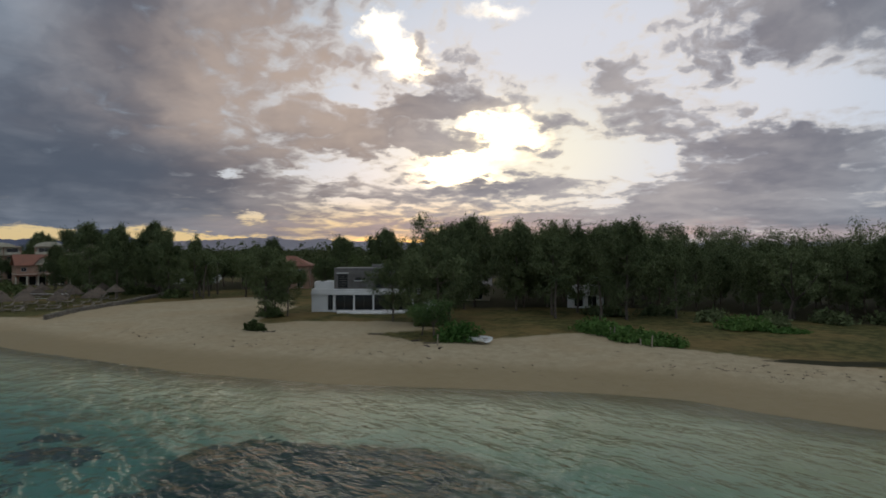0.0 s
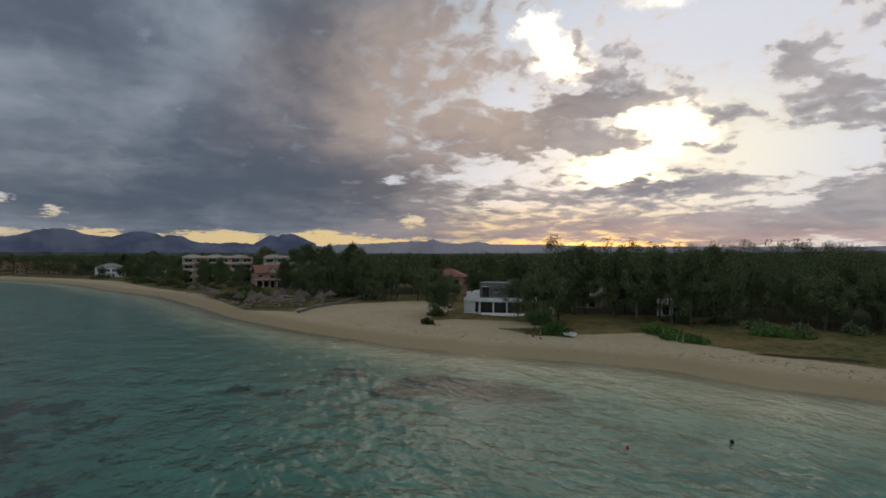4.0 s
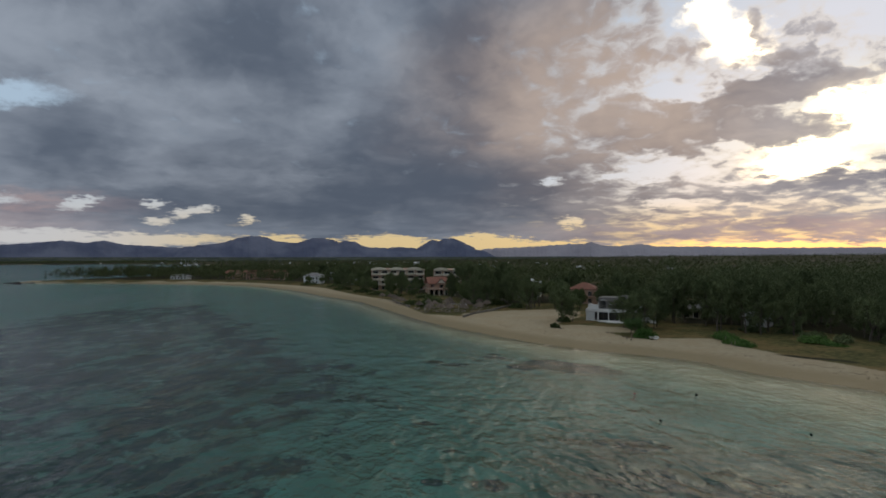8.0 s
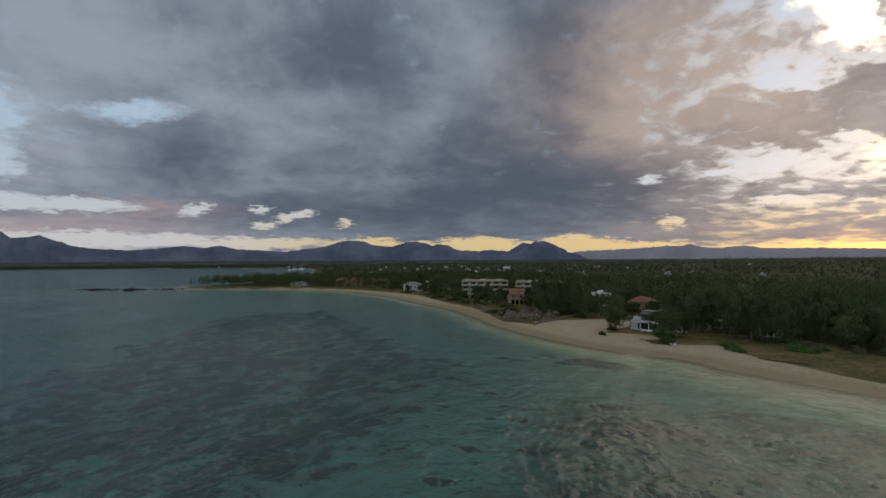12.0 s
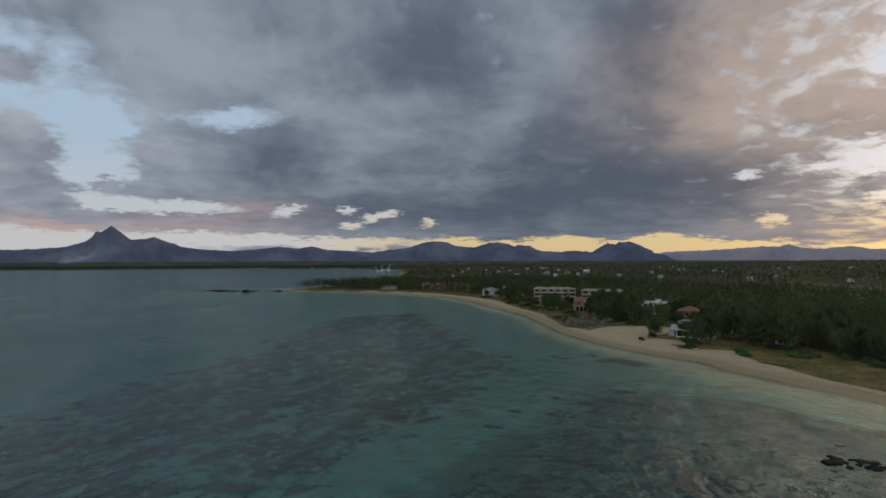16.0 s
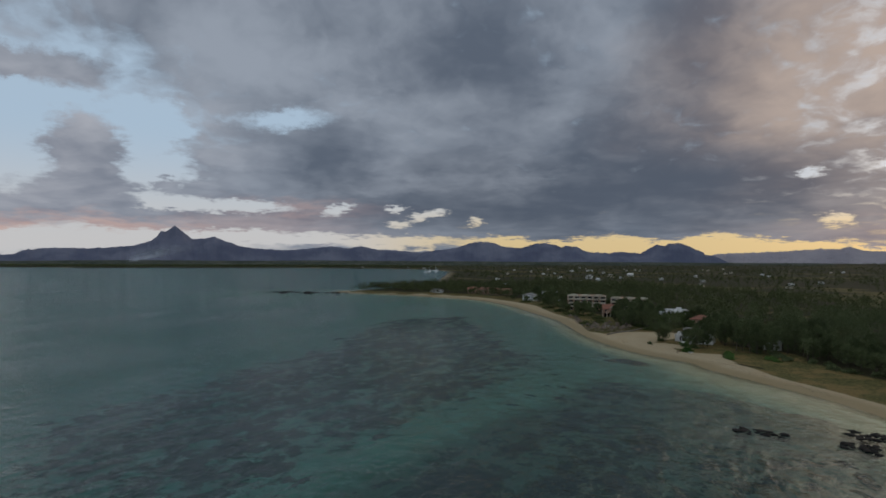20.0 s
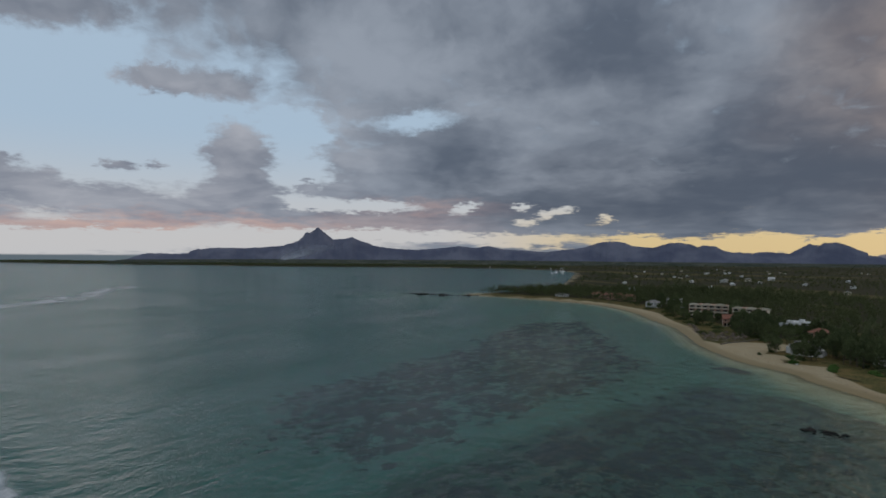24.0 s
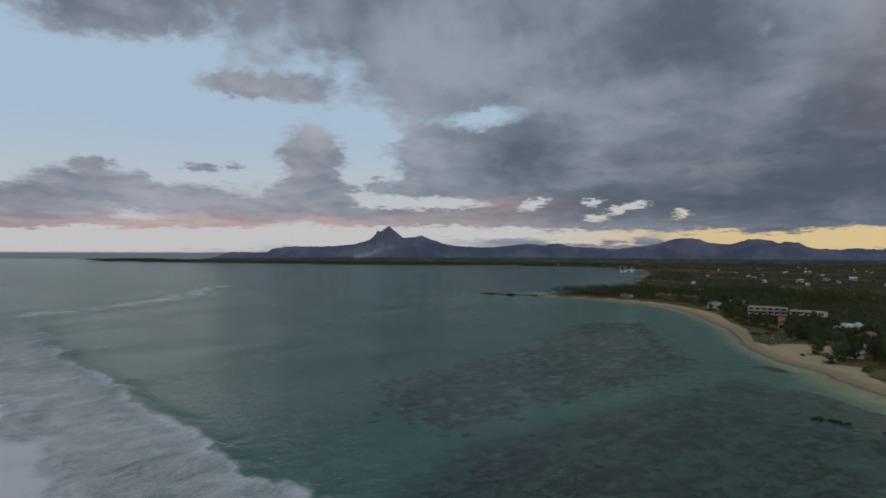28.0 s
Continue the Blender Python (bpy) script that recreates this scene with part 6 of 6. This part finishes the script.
def palm_parts(seed, tall):
    """A ringed leaning trunk, and arching fronds with hanging leaflets."""
    g = np.random.default_rng(seed)
    spine = [(0.09 * tall * f * f, 0.02 * tall * math.sin(f * 3), -0.3 + (tall + 0.3) * f) for f in np.linspace(0, 1, 9)]
    trunk = join_tubes("trunk", [tube(spine, [0.22 - 0.10 * f + 0.015 * (i % 2) for i, f in enumerate(np.linspace(0, 1, 9))], 8)], BARK)
    head = Vector(spine[-1])
    fronds = []
    for i in range(17):
        a, up = 2.4 * i, 0.9 - 0.095 * i
        out = Vector((math.cos(a), math.sin(a), 0))
        side = Vector((-math.sin(a), math.cos(a), 0))
        reach = g.uniform(2.1, 2.8)
        line = [head + out * reach * f + Vector((0, 0, reach * (up * f - 0.75 * f * f))) for f in np.linspace(0, 1, 8)]
        vs, fs = tube(line, np.linspace(0.04, 0.008, 8), 4)
        for p, q in zip(line[:-1], line[1:]):
            for h in (0.0, 0.33, 0.66):
                root = p.lerp(q, h)
                for sign in (-1, 1):
                    n = len(vs)
                    tip = root + side * sign * 0.42 + out * 0.25 + Vector((0, 0, -0.22))
                    vs += [root, root + out * 0.09, tip]
                    fs.append((n, n + 1, n + 2))
        fronds.append(mesh_of("frond", vs, fs, FROND))
    return trunk, fronds


def palm(x, y, turn, meshes):
    t = thing("palm_tree", "slender coconut palm with drooping dark green fronds", "palm tree", "palm trees", pose(x, y, ground_z(x, y), 0, 0, turn))
    part("trunk", meshes[0], t)
    for me in meshes[1]:
        part("frond", me, t)


PALMS = [palm_parts(3, 7.5), palm_parts(4, 5.6)]
for x_, y_, turn_, which_ in ((-96, 92, 30, 0), (-99.5, 97, 200, 1), (-103, 103, 120, 0), (-91, 99, 300, 1), (-20, 84, 80, 1), (-14, 86.5, 210, 1)):
    palm(x_, y_, turn_, PALMS[which_])


def beach_net():
    """A court net between two posts beside the parasols."""
    n = thing("beach_net", "white-edged volleyball net between two posts beside the parasols", "net", m=pose(-117.5, 69.5, ground_z(-117.5, 69.5), 0, 0, 20))
    for u in (0.0, 8.5):
        part("post", join_tubes("post", [tube([(u, 0, -0.3), (u, 0, 1.2), (u, 0, 2.5)], [0.06, 0.055, 0.05], 7)], WOOD), n)
    part("band", box("band", 0.06, 8.44, -0.02, 0.02, 2.36, 2.45, WHITE, 0.008), n, "white canvas edge band")
    part("band", box("band", 0.06, 8.44, -0.02, 0.02, 1.5, 1.56, WHITE, 0.008), n)
    cords = [tube([(u, 0, 1.53), (u, 0, 2.4)], [0.008, 0.008], 3) for u in np.linspace(0.3, 8.2, 28)]
    cords += [tube([(0.06, 0, z), (8.44, 0, z)], [0.008, 0.008], 3) for z in np.linspace(1.65, 2.25, 5)]
    part("mesh", join_tubes("mesh", cords, BARK), n, "dark cord netting")


beach_net()


def sail_boat(x, y, turn, size):
    b = thing("moored_yacht", "distant white yacht with bare mast moored in the inlet", "boat", "moored yachts", pose(x, y, 0.0, 0, 0, turn))
    bm = bmesh.new()
    box_bm(bm, -5, 5, -1.4, 1.4, -0.3, 1.2, 0.5)
    part("hull", to_mesh("hull", bm, WHITE), b)
    part("cabin", box("cabin", -2, 1.5, -1, 1, 1.203, 2.0, WHITE, 0.2), b)
    part("mast", join_tubes("mast", [tube([(0.5, 0, 1.0), (0.5, 0, 14)], [0.22, 0.16], 6)], WHITE), b)
    b.scale = (size, size, size)
    return b


yacht = sail_boat(-1760, 330, 30, 1.3)
for yx, yy in ((-1800, 345), (-1830, 372), (-1870, 360), (-1910, 390), (-1950, 405), (-1720, 310), (-1690, 340), (-1980, 400)):
    c_ = copy_thing(yacht, pose(yx, yy, 0, 0, 0, yx * 1.7 % 180))
    c_.scale = (1.3, 1.3, 1.3)


def bare_tree(x, y):
    """A pale half-bare tree leaning out of the wood's edge."""
    g = np.random.default_rng(23)
    t = thing("leaning_tree", "grey half-bare forked tree at the wood's edge", "tree", "", pose(x, y, ground_z(x, y), 0, 0, 15))
    fork = Vector((0.5, 0, 2.6))
    tubes = [tube([(0, 0, -0.3), (0.15, 0.05, 1.3), fork], [0.32, 0.24, 0.2], 8)]
    tips = []
    for a, reach, up in ((0.2, 3.6, 3.8), (2.6, 2.8, 5.6), (1.3, 2.0, 4.6), (4.2, 2.2, 5.2), (5.3, 3.2, 3.4)):
        tip = fork + Vector((math.cos(a) * reach, math.sin(a) * reach, up))
        mid = fork.lerp(tip, 0.5) + Vector((0, 0, -0.35))
        tubes.append(tube([fork, mid, tip], [0.15, 0.10, 0.03], 6))
        for f in (0.5, 0.7, 0.85, 1.0):
            b = fork.lerp(tip, f)
            c = b + Vector(g.normal(0, 0.8, 3)) + Vector((0, 0, 0.5))
            tubes.append(tube([b, b.lerp(c, 0.5), c], [0.05, 0.035, 0.012], 4))
            tips.append(tuple(c))
    part("trunk", join_tubes("trunk", tubes, BARK), t)
    tips = np.array(tips)
    co, fc = leaf_cards(tips[g.integers(0, len(tips), 1500)], 0.55, 0.28, 0.07, g)
    part("crown", raw_mesh("crown", co, fc, NEEDLES), t, "thin ragged foliage")


bare_tree(10.2, 94.0)


def smoke_material():
    m = bpy.data.materials.new("thin_smoke")
    m.use_nodes = True
    k = Nodes(m.node_tree)
    at = k.node("ShaderNodeTexCoord").outputs["Object"]
    x, y, z = k.split(at)
    body = k.node("ShaderNodeBsdfDiffuse")
    body.inputs[0].default_value = (0.62, 0.66, 0.74, 1)
    clear = k.node("ShaderNodeBsdfTransparent")
    n = k.noise(k.vec("MULTIPLY", at, (0.012, 0.012, 0.020)), 1.0, 5, 0.55, 0.6)
    fade = k.math("MULTIPLY", k.ramp(z, 45.0, 118.0, 1.0, 0.0), k.ramp(z, -2.0, 22.0))
    across = k.math("ABSOLUTE", k.math("SUBTRACT", x, k.math("MULTIPLY", z, 2.3)))
    wide = k.ramp(across, 0.0, k.math("MULTIPLY_ADD", z, 2.0, 42.0), 1.0, 0.0)
    amount = k.math("MULTIPLY", k.math("MULTIPLY", fade, wide), k.ramp(n, 0.32, 0.62, 0.45, 0.85))
    mixed = k.node("ShaderNodeMixShader")
    k.put(mixed.inputs[0], amount)
    k.tree.links.new(clear.outputs[0], mixed.inputs[1])
    k.tree.links.new(body.outputs[0], mixed.inputs[2])
    out = k.node("ShaderNodeOutputMaterial")
    k.tree.links.new(mixed.outputs[0], out.inputs[0])
    return m


def smoke():
    """Thin smoke rising from the far shore: a curved veil seen against the mountain."""
    us, ws = np.linspace(-40, 330, 38), np.linspace(0, 120, 14)
    gu, gw = np.meshgrid(us, ws)
    co = np.stack([gu, 12 * np.sin(gu / 60) + 8 * np.sin(gw / 20), gw], -1).reshape(-1, 3)
    i = np.arange((len(ws) - 1) * (len(us) - 1))
    r, c = i // (len(us) - 1), i % (len(us) - 1)
    a = r * len(us) + c
    ob = new("smoke_plume", raw_mesh("smoke_plume", co, np.stack([a, a + 1, a + len(us) + 1, a + len(us)], 1), smoke_material(), True))
    tagged(ob, "thin bluish smoke drifting up in front of the mountain", "smoke", kind="structure")
    head = radians(104.2)
    ob.matrix_world = pose(150 - math.sin(head) * 3700, -100 + math.cos(head) * 3700, 18, 0, 0, 104.2 - 0.0)


smoke()
